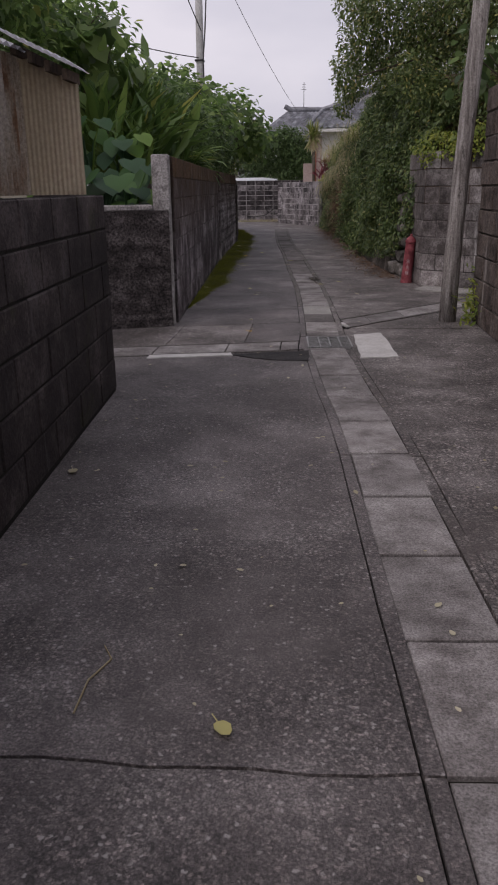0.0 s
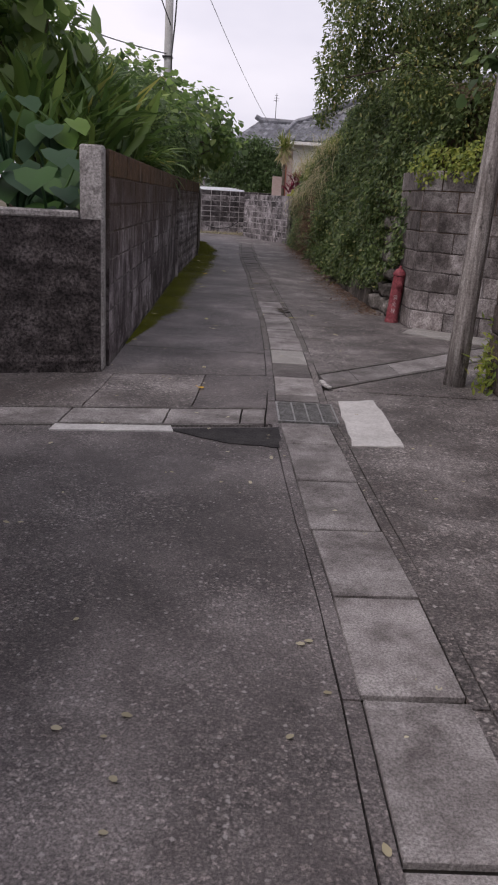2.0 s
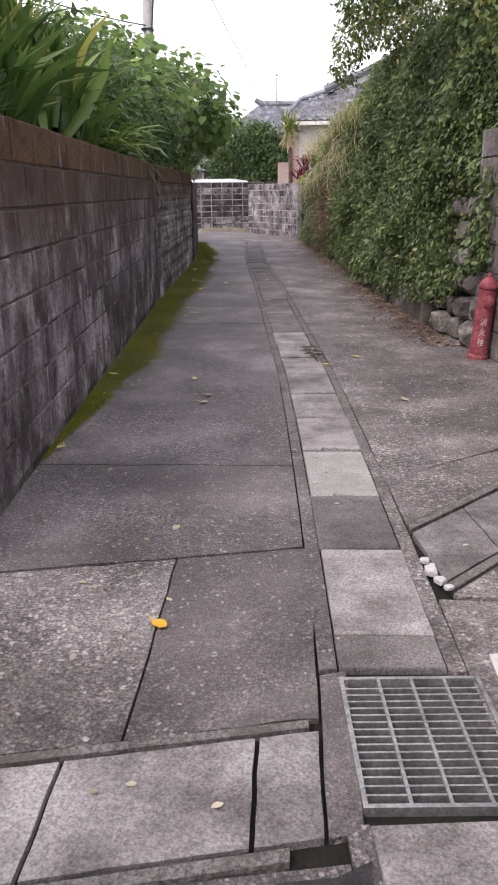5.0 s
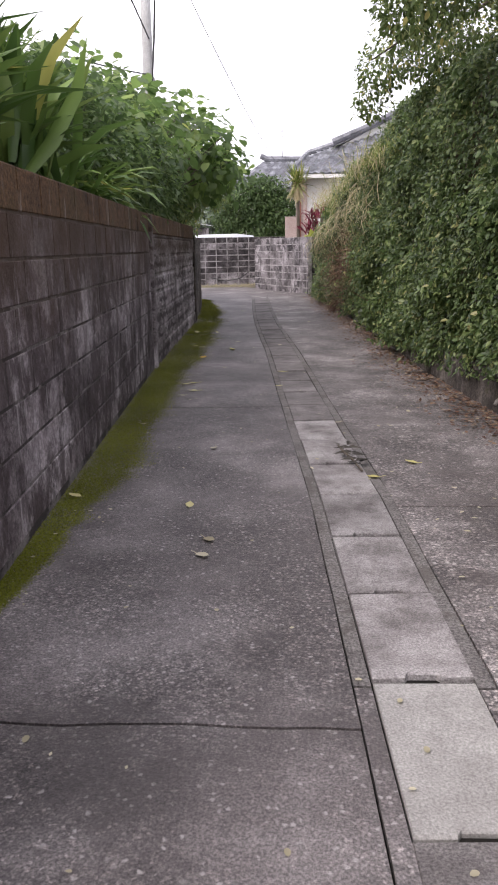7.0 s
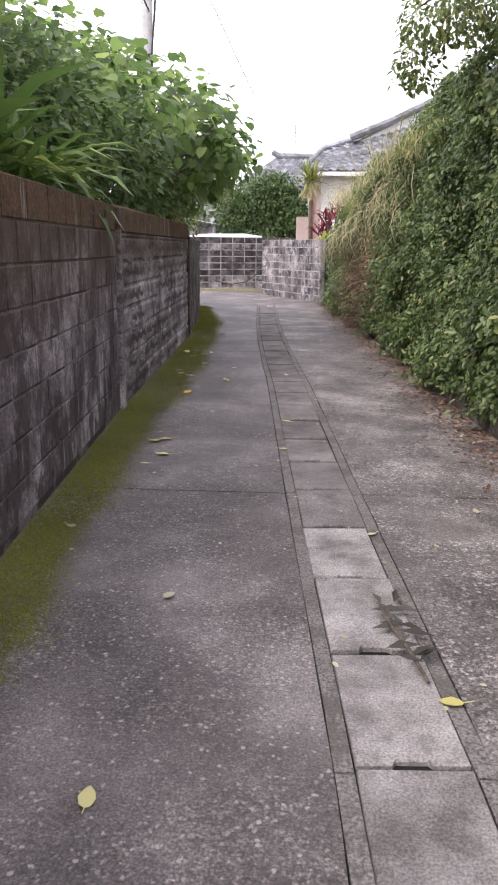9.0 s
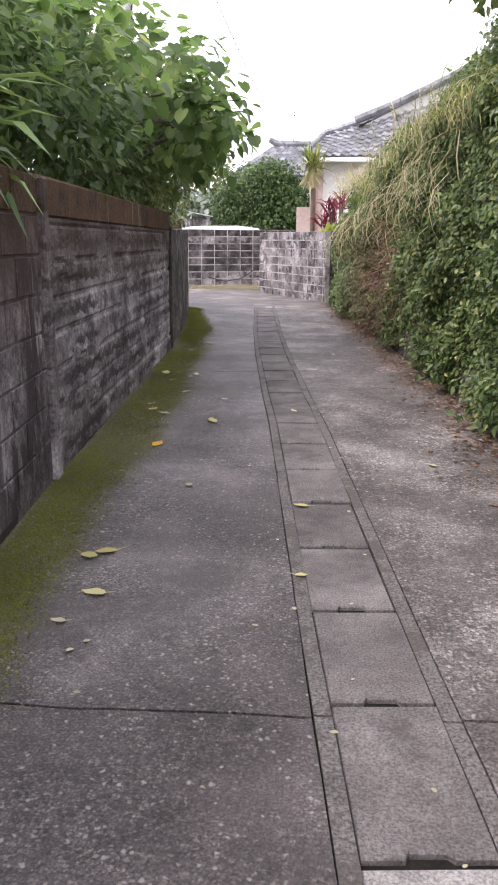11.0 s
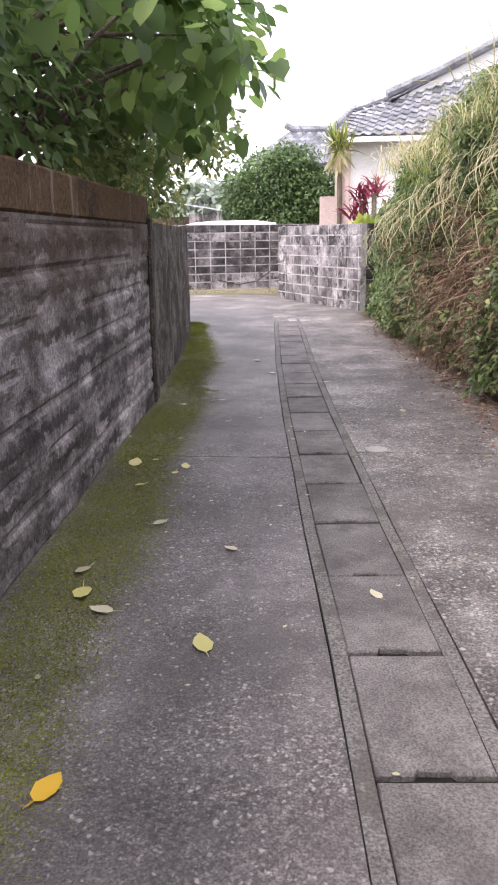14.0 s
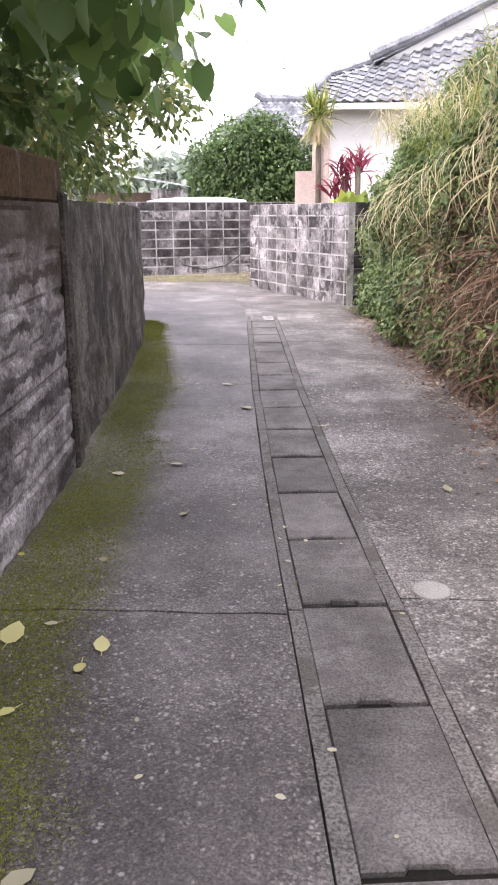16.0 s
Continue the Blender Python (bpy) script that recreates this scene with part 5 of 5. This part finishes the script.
tube(bm, [(-1.95, 53.0, 6.0), (-1.6, 53.0, 5.82), (1.0, 53.0, 5.75), (4.6, 53.0, 5.8)], [0.14, 0.16, 0.16, 0.16], 8)
part("ridge", bm, M_TILE, rear)

# ---- pole, hydrant, shed, utility pole ----
pole = empty("wooden_pole", pose(1.44, 10.93, 0), "weathered grey wooden utility pole at the lane's edge", "utility pole")
bm = bmesh.new()
tube(bm, [(0, 0, -0.1), (0.012, 0, 0.6), (0.04, 0.0, 1.5), (0.115, 0.0, 3.0), (0.22, 0.02, 5.0), (0.32, 0.03, 7.0)], [0.09, 0.085, 0.08, 0.078, 0.075, 0.07], 16)
part("shaft", bm, M_POLE, pole, smooth=True)

hyd = empty("fire_hydrant", pose(1.39, 14.36, 0, 2, 4, -10) @ Matrix.Diagonal((0.84, 0.84, 1.0, 1.0)), "faded red pillar fire hydrant leaning by the block wall", "fire hydrant")
bm = bmesh.new()
lathe(bm, [(0.098, -0.02), (0.098, 0.03), (0.09, 0.04), (0.086, 0.3), (0.082, 0.53), (0.082, 0.565)], 24)
part("barrel", bm, M_RED, hyd, smooth=False)
bm = bmesh.new()
lathe(bm, [(0.09, 0.572), (0.092, 0.59), (0.078, 0.615), (0.05, 0.645), (0.022, 0.66), (0.018, 0.69), (0.0, 0.692)][:-1], 24)
part("cap", bm, M_RED, hyd)
bm = bmesh.new()
lathe(bm, [(0.048, 0.0), (0.05, 0.045), (0.044, 0.05), (0.042, 0.062), (0.022, 0.066), (0.02, 0.082)], 16)
bmesh.ops.transform(bm, matrix=Matrix.Translation((0.015, -0.06, 0.475)) @ Matrix.Rotation(radians(90), 4, "X"), verts=bm.verts)
part("outlet", bm, M_RED, hyd, "round capped outlet")
for k, ch in enumerate("消火栓"):
    cu = bpy.data.curves.new("lettering", "FONT")
    cu.body, cu.size, cu.align_x, cu.extrude = ch, 0.064, "CENTER", 0.0008
    tx = bpy.data.objects.new("lettering_tmp", cu)
    scene.collection.objects.link(tx)
    dg = bpy.context.evaluated_depsgraph_get()
    me = bpy.data.meshes.new_from_object(tx.evaluated_get(dg))
    bpy.data.objects.remove(tx)
    me.materials.clear()
    me.materials.append(M_LETTER)
    obj("character", me, hyd, m=pose(0.0, -0.0875, 0.29 - 0.082 * k, 90, 0, 0))

# shed on the near wall
shed = empty("shed", pose(-0.02, -0.12, 0), "beige corrugated sheet shed with a zinc roof on the wall", "shed")


def corrugated(a, b, z0, z1, pitch=0.05, depth=0.008, nz=2, tilt=(0, 0, 0)):
    bmx = bmesh.new()
    a, b = Vector(a), Vector(b)
    n = max(8, int((b - a).length / pitch * 6))
    nrm = Vector((b.y - a.y, a.x - b.x)).normalized()
    lo, hi = [], []
    for k in range(n + 1):
        p = a.lerp(b, k / n)
        w = depth * math.sin(2 * math.pi * k / 6)
        q = p + nrm * w
        lo.append(bmx.verts.new((q.x, q.y, z0(k / n) if callable(z0) else z0)))
        hi.append(bmx.verts.new((q.x, q.y, z1(k / n) if callable(z1) else z1)))
    for k in range(n):
        bmx.faces.new((lo[k], lo[k + 1], hi[k + 1], hi[k]))
    bmesh.ops.solidify(bmx, geom=bmx.faces[:], thickness=0.003)
    return bmx


part("side_sheet", corrugated((-1.74, 7.98), (-1.385, 8.0), 1.31, lambda u: 2.13 - 0.17 * u, 0.03, 0.004), M_TIN, shed)
part("lane_sheet", corrugated((-1.81, 7.5), (-1.74, 7.98), 1.31, 2.12, 0.06, 0.01), M_RUST, shed, "rust-stained grey corrugated sheet")
part("lane_wall_sheet", corrugated((-1.95, 6.6), (-1.83, 7.4), 1.45, 1.75, 0.06, 0.01), M_TIN, shed)
bm = bmesh.new()
box(bm, -2.7, 5.0, 1.3, -1.96, 7.9, 2.1)
part("back_wall", bm, M_WOOD, shed, "dark timber back")
bm = bmesh.new()
rows = []
for k in range(0, 121):
    y = 4.6 + k * 0.0275
    w = 0.012 * math.sin(2 * math.pi * k / 4)
    yy_ = y
    rows.append([bm.verts.new((-2.6, yy_, 2.45 + w)), bm.verts.new((-1.95, yy_, 2.24 + w)), bm.verts.new((-1.66, yy_ * 1.0, 2.13 + w))])
for r0, r1 in zip(rows, rows[1:]):
    for k in range(2):
        bm.faces.new((r0[k], r0[k + 1], r1[k + 1], r1[k]))
bmesh.ops.solidify(bm, geom=bm.faces[:], thickness=0.004)
part("roof_sheet", bm, M_ZINC, shed, "bright zinc corrugated roof")
bm = bmesh.new()
rows = []
for k in range(0, 41):
    u = k / 40
    w = 0.008 * math.sin(2 * math.pi * k / 4)
    x, z = -1.8 + 0.46 * u, 2.24 - 0.21 * u
    rows.append([bm.verts.new((x, 7.7, z + w + 0.01)), bm.verts.new((x, 8.12, z + w))])
for r0, r1 in zip(rows, rows[1:]):
    bm.faces.new((r0[0], r0[1], r1[1], r1[0]))
bmesh.ops.solidify(bm, geom=bm.faces[:], thickness=0.004)
part("eave_sheet", bm, M_ZINC, shed)
for k in range(4):
    bm = bmesh.new()
    x = -1.72 + k * 0.1
    box(bm, x, 7.8, 2.1 - k * 0.047, x + 0.03, 8.06, 2.16 - k * 0.047)
    part("rafter", bm, M_WOOD, shed)

# utility pole with cables
upole = empty("utility_pole", pose(-3.68, 29.3, 0), "grey concrete utility pole behind the gardens", "utility pole")
bm = bmesh.new()
tube(bm, [(0, 0, -0.2), (0.01, 0, 4), (0.03, 0, 9.5)], [0.15, 0.13, 0.1], 14)
part("shaft", bm, M_CONC_POLE, upole, smooth=True)
bm = bmesh.new()
tube(bm, [(0.12, -0.1, 0), (0.13, -0.12, 5.2), (0.2, -0.1, 6.0), (0.28, -0.1, 7.2)], [0.02, 0.02, 0.025, 0.02], 6)
part("riser_cable", bm, M_CABLE, upole)
bm = bmesh.new()
box(bm, -0.14, -0.14, 5.15, 0.14, 0.14, 5.2)
part("band", bm, M_CABLE, upole)


def cable(a, b, sag, r=0.016):
    a, b = Vector(a), Vector(b)
    bmx = bmesh.new()
    tube(bmx, [a.lerp(b, k / 12) - Vector((0, 0, sag * 4 * (k / 12) * (1 - k / 12))) for k in range(13)], [r] * 13, 5)
    c = part("overhead_cable", bmx, M_CABLE, None)
    tagged(c, "thin black overhead cable", "cable", "overhead cables")


cable((-3.6, 29.3, 8.9), (-1.25, 52.9, 5.8), 0.3, 0.011)
cable((-3.66, 29.3, 8.6), (-14, 6, 8.2), 0.6)
cable((-3.6, 29.3, 5.25), (-9, 24, 6.5), 0.3)
cable((-3.6, 29.3, 6.0), (-3.3, 4.0, 9.5), 0.2)

# antenna on the rear roof
ant = empty("tv_antenna", pose(-0.8, 52.9, 5.8), "thin television antenna on the tiled roof", "antenna")
bm = bmesh.new()
tube(bm, [(0, 0, -0.1), (0, 0, 1.5)], [0.02, 0.015], 6)
part("mast", bm, M_CABLE, ant)
for k, w in enumerate((0.3, 0.24, 0.18)):
    bm = bmesh.new()
    tube(bm, [(-w / 2, 0, 1.1 + 0.14 * k), (w / 2, 0, 1.1 + 0.14 * k)], [0.012, 0.012], 5)
    part("element", bm, M_CABLE, ant)

# beyond the bend: car behind the back wall, lean-to shed, planting by the house, distant wood
car = empty("car", pose(-3.6, 41.3, 0, 0, 0, 24), "pale silver car parked behind the back wall", "car")
bm = bmesh.new()
prof = [(-2.1, 0.5), (-2.1, 0.95), (-1.55, 1.08), (-0.85, 1.72), (-0.4, 1.8), (0.9, 1.82), (1.7, 1.74), (2.05, 1.1), (2.1, 0.5)]
sides = []
for y in (-0.85, 0.85):
    sides.append([bm.verts.new((x, y * (0.86 if z > 1.3 else 1.0), z)) for x, z in prof])
bm.faces.new(list(reversed(sides[0])))
bm.faces.new(sides[1])
for k in range(len(prof)):
    n2 = (k + 1) % len(prof)
    bm.faces.new((sides[0][k], sides[0][n2], sides[1][n2], sides[1][k]))
bmesh.ops.bevel(bm, geom=bm.edges[:], offset=0.07, segments=2, affect="EDGES")
part("body", bm, M_CARPAINT, car, smooth=True)
for x in (-1.3, 1.3):
    for y in (-0.8, 0.8):
        bm = bmesh.new()
        lathe(bm, [(0.2, -0.1), (0.31, -0.09), (0.32, 0.09), (0.2, 0.1)], 20)
        bmesh.ops.transform(bm, matrix=Matrix.Translation((x, y, 0.32)) @ Matrix.Rotation(radians(90), 4, "X"), verts=bm.verts)
        wheel = part("wheel", bm, M_CABLE, car)
        bm = bmesh.new()
        lathe(bm, [(0.19, -0.105), (0.19, 0.105)], 16)
        bmesh.ops.transform(bm, matrix=Matrix.Translation((x, y, 0.32)) @ Matrix.Rotation(radians(90), 4, "X"), verts=bm.verts)
        part("rim", bm, M_STEEL, wheel, "grey steel rim")
bm = bmesh.new()
box(bm, -0.75, -0.79, 1.2, 1.7, 0.79, 1.62, 0.04)
part("window", bm, M_DARKGLASS, car)

barn = empty("lean_to", pose(-6.2, 47.0, 0), "open lean-to shed with a pale sheet roof", "shed")
bm = bmesh.new()
box(bm, -1.6, 0, 0, 1.5, 3, 2.1)
part("wall", bm, M_WOOD, barn)
bm = bmesh.new()
vs = [bm.verts.new(v) for v in ((-1.9, -0.5, 3.0), (2.0, -0.5, 2.35), (2.0, 3.2, 2.35), (-1.9, 3.2, 3.0))]
bm.faces.new(vs)
bmesh.ops.solidify(bm, geom=bm.faces[:], thickness=0.06)
part("roof", bm, M_ZINC, barn)
bm = bmesh.new()
box(bm, 0.9, -0.3, 0, 2.0, 0.0, 2.2)
part("panel_wall", bm, M_FAR, barn)

p, d = crown_points([(-14 + k * 4.5, 72 + 3 * (k % 2), 0.5 + 0.7 * (k % 3), 4.5, 4, 3.5) for k in range(9)], 420)
leaves("distant_wood", p, scatter_dirs(len(p), (0, 0, -0.3), 0.6), scatter_dirs(len(p), (0, -0.4, 0.8), 0.4), RNG.uniform(0.5, 0.9, len(p)), M_FARHILL, None, "oval", label="distant wooded slope, its green paled by painted haze", category="woods", kind="stuff")

palm = strap_plant("cordyline_palm", -0.1, 37.2, 3.35, 150, 0.7, M_GRASS, "palm-like cordyline with a bare stem by the house", (0, -0.1, 0.5), 0.6, "palm", 3.3, "spike")
leaves("dry_skirt", RNG.normal(size=(60, 3)) * 0.05, scatter_dirs(60, (0, -0.2, -0.9), 0.3), scatter_dirs(60, (0, -1, 0), 0.3), RNG.uniform(0.4, 0.7, 60), M_STRAW, palm, "strap", label="hanging dead straw-coloured leaves")
for x, y, z in ((0.45, 36.8, 2.1), (0.7, 36.5, 2.25), (0.3, 36.9, 1.7)):
    strap_plant("red_cordyline", x, y, z, 34, 0.55, M_REDLEAF, "crimson-leaved cordyline by the white house", (0, 0, 0.6), 0.6, "plant", z)
for x, y, z in ((0.4, 35.6, 1.3), (0.65, 35.4, 1.35)):
    t = empty("broad_leaf_plant", pose(x, y, z), "light green broad-leaved plant behind the corner wall", "plant")
    pos = RNG.normal(size=(16, 3)) * 0.08
    leaves("foliage", pos, scatter_dirs(16, (0, -0.2, 0.9), 0.45), scatter_dirs(16, (0, -1, 0.5), 0.3), RNG.uniform(0.3, 0.55, 16), M_LIME, t, "oval")
    bm = bmesh.new()
    tube(bm, [(0, 0, -z), (0, 0, 0.05)], [0.05, 0.04], 6)
    part("stem", bm, M_TARO, t)

# dry grass verge in front of the back wall
n = 2000
x = RNG.uniform(-4.6, -1.3, n)
y = np.interp(x, [-4.6, -1.3], [37.0, 38.0]) + RNG.uniform(-0.9, 1.1, n)
leaves("dry_grass_verge", np.stack([x, y, np.full(n, -0.05)], 1), scatter_dirs(n, (0, 0, 0.8), 0.6) + np.array([0, 0, 0.3]), scatter_dirs(n, (0, -1, 0.2), 0.4), RNG.uniform(0.05, 0.14, n), M_STRAW, None, "blade", label="dry straw-coloured grass verge at the bend", category="grass", kind="stuff")

# hose looped against the back wall
bm = bmesh.new()
tube(bm, [(-3.2, 37.9, 0.25), (-2.7, 38.1, 0.12), (-2.2, 38.3, 0.2), (-1.7, 38.5, 0.55), (-1.4, 38.6, 0.9)], [0.015] * 5, 6)
hose = part("hose", bm, M_CABLE, None)
tagged(hose, "dark hose looped along the back wall", "hose")

# fern and weeds by the wooden pole
t = empty("weed", pose(1.66, 10.75, 0), "green and yellow fern weed at the pole's foot", "weed")
n = 130
p = RNG.normal(size=(n, 3)) * np.array([0.06, 0.1, 0.1]) + np.array([0, 0, 0.14])
p[:, 2] = np.abs(p[:, 2])
leaves("foliage", p, scatter_dirs(n, (-0.3, -0.2, 0.3), 0.7), scatter_dirs(n, (0, -0.4, 1), 0.3), RNG.uniform(0.05, 0.11, n), M_LIME, t, "slim")
t = empty("weed", pose(1.72, 11.0, 0.0), "tall thin weed between pole and stone wall", "weed")
n = 80
p = RNG.normal(size=(n, 3)) * np.array([0.03, 0.08, 0.12]) + np.array([0, 0, 0.32])
leaves("foliage", p, scatter_dirs(n, (-0.3, -0.2, 0.2), 0.7), scatter_dirs(n, (0, -0.4, 1), 0.3), RNG.uniform(0.05, 0.1, n), M_LIME, t, "slim")

# ---- litter ----
LEAF["flat"] = ([(0, 0, 0), (0.12, 0.22, 0.02), (0.45, 0.33, 0.05), (0.8, 0.2, 0.03), (1, 0, 0.07), (0.78, -0.22, 0.02), (0.4, -0.32, 0.06), (0.1, -0.2, 0.02), (0.5, 0, -0.02)],
                [(0, 1, 8), (1, 2, 8), (2, 3, 8), (3, 4, 8), (4, 5, 8), (5, 6, 8), (6, 7, 8), (7, 0, 8)])
FALLEN = {
    "yellow": ([(-0.15, 4.46, 0.09), (-1.38, 12.0, 0.1), (-1.48, 13.75, 0.1), (-0.84, 13.6, 0.09), (0.14, 14.09, 0.1), (0.4, 14.4, 0.1), (-1.61, 20.13, 0.15), (-1.09, 19.78, 0.14), (-0.43, 17.9, 0.1),
                (-1.28, 17.23, 0.13), (-1.34, 17.18, 0.12), (-1.23, 16.83, 0.12), (-1.48, 21.84, 0.11), (-1.52, 21.7, 0.08), (-1.68, 21.47, 0.08), (-1.8, 21.9, 0.16), (-1.98, 22.53, 0.06), (-0.43, 17.05, 0.07)], M_YELLOW, "yellow fallen leaf lying on the lane"),
    "pale": ([(-1.12, 6.31, 0.1), (-0.7, 12.94, 0.09), (0.61, 13.03, 0.1), (-0.83, 14.74, 0.09), (-1.43, 15.46, 0.08), (-1.67, 20.34, 0.11), (-1.5, 20.0, 0.12), (-1.45, 20.9, 0.1), (-1.08, 20.6, 0.08), (0.02, 15.48, 0.07),
              (-1.78, 23.58, 0.11), (-1.48, 23.76, 0.09), (-1.34, 25.9, 0.12), (-1.13, 25.09, 0.13), (-0.02, 23.39, 0.1), (-1.62, 22.49, 0.07), (-1.69, 21.97, 0.06), (-1.41, 24.06, 0.06), (-1.98, 27.0, 0.1), (0.37, 18.7, 0.09),
              (-1.05, 18.2, 0.08), (-1.35, 23.0, 0.07), (-0.6, 24.6, 0.08), (-1.3, 16.6, 0.07), (-0.69, 13.12, 0.09), (0.6, 15.87, 0.07), (-0.48, 20.18, 0.09)], M_PALELEAF, "pale dry fallen leaf lying on the lane"),
    "orange": ([(-0.56, 10.24, 0.09), (-1.38, 19.06, 0.13)], M_ORANGE, "orange fallen leaf lying on the lane"),
}
for kind_, (spots_, mat_, label_) in FALLEN.items():
    for x, y, s in spots_:
        s *= 0.8
        a = random.uniform(0, 6.28)
        t = empty("fallen_leaf", pose(x, y, 0.008), label_, "leaf", "fallen leaves")
        leaves("blade", [(-0.5 * s * math.cos(a), -0.5 * s * math.sin(a), 0.0)], [(math.cos(a), math.sin(a), 0.04)], [(0.1 * math.sin(a), 0.05, 1.0)], [s], mat_, t, "flat")
        bm = bmesh.new()
        tube(bm, [(-0.5 * s * math.cos(a), -0.5 * s * math.sin(a), 0.001), (-0.9 * s * math.cos(a), -0.85 * s * math.sin(a), 0.006)], [0.002, 0.0015], 4)
        part("stalk", bm, mat_, t)

n = 7000
y = RNG.uniform(14.8, 31.5, n)
x = np.array([along(BANK, v) for v in y]) - np.abs(RNG.normal(0.0, 0.2, n)) - 0.01
leaves("leaf_litter", np.stack([x, y, np.full(n, 0.006)], 1), scatter_dirs(n, (0, 0, 0), 1) * np.array([1, 1, 0.12]), np.tile([0.0, 0.0, 1.0], (n, 1)) + RNG.normal(size=(n, 3)) * 0.15, RNG.uniform(0.015, 0.045, n), M_DRYLEAF, None, "flat",
       label="brown leaf litter along the foot of the bank", category="leaf litter", kind="stuff")
n = 420
y = RNG.uniform(3.0, 31, n)
x = RNG.uniform(-1.6, 1.0, n)
leaves("lane_crumbs", np.stack([x, y, np.full(n, 0.006)], 1), scatter_dirs(n, (0, 0, 0), 1) * np.array([1, 1, 0.1]), np.tile([0.0, 0.0, 1.0], (n, 1)), RNG.uniform(0.012, 0.035, n), M_PALELEAF, None, "flat",
       label="pale crumbs of leaves scattered over the lane", category="litter", kind="stuff")

# withered branch on the gutter
br = empty("fallen_branch", pose(0.06, 14.35, 0.012), "withered dark branch with curled leaves on the gutter", "branch")
bm = bmesh.new()
tube(bm, [(0.03, -0.16, 0.0), (-0.01, 0.0, 0.02), (-0.06, 0.18, 0.03), (-0.08, 0.36, 0.02)], [0.006, 0.007, 0.006, 0.004], 6)
part("twig", bm, M_BARK, br)
for k in range(18):
    a = random.uniform(-0.6, 3.7)
    leaves("leaf", [(random.uniform(-0.1, 0.02), random.uniform(-0.08, 0.36), 0.02)], [(math.cos(a), math.sin(a), 0.12)], [(random.uniform(-0.5, 0.5), -0.3, 1)], [random.uniform(0.07, 0.13)], M_WITHER, br, "slim")
bm = bmesh.new()
tube(bm, [(-0.56, 4.5, 0.004), (-0.56, 4.64, 0.008), (-0.52, 4.75, 0.006), (-0.56, 4.82, 0.005)], [0.003, 0.003, 0.003, 0.002], 5)
straw = part("straw_stalk", bm, M_STRAW, None)
tagged(straw, "thin dry straw stalk lying on the lane", "stalk")
bm = bmesh.new()
lathe(bm, [(0.075, -0.01), (0.074, 0.004), (0.066, 0.007)], 22)
disc = part("survey_disc", bm, M_LID_PALE, None, smooth=False)
disc.location = (-0.31, 22.27, 0)
tagged(disc, "round pale concrete disc set in the lane", "disc", kind="structure")

# broken mortar beside the branch gutter
for k, (x, y, s) in enumerate(((0.36, 10.62, 0.03), (0.38, 10.55, 0.024), (0.35, 10.7, 0.02), (0.4, 10.5, 0.018), (0.37, 10.66, 0.015))):
    lump = STONES[k % 5].copy()
    lump.materials[0] = M_WHITE
    obj("mortar_lump", lump, None, "pale broken lump of mortar by the gutter", "rubble", "broken mortar", m=pose(x, y, 0.012, 0, 0, 40 * k) @ Matrix.Diagonal((s, s * 1.2, s * 0.7, 1)))

bm = bmesh.new()
lathe(bm, [(0.016, -0.004), (0.016, 0.006), (0.01, 0.006), (0.009, 0.001)], 18)
mark = part("bottle_cap", bm, M_PALELEAF, None)
mark.location = (-0.61, 10.98, 0.004)
tagged(mark, "pale rusty bottle cap pressed into the lane", "bottle cap")
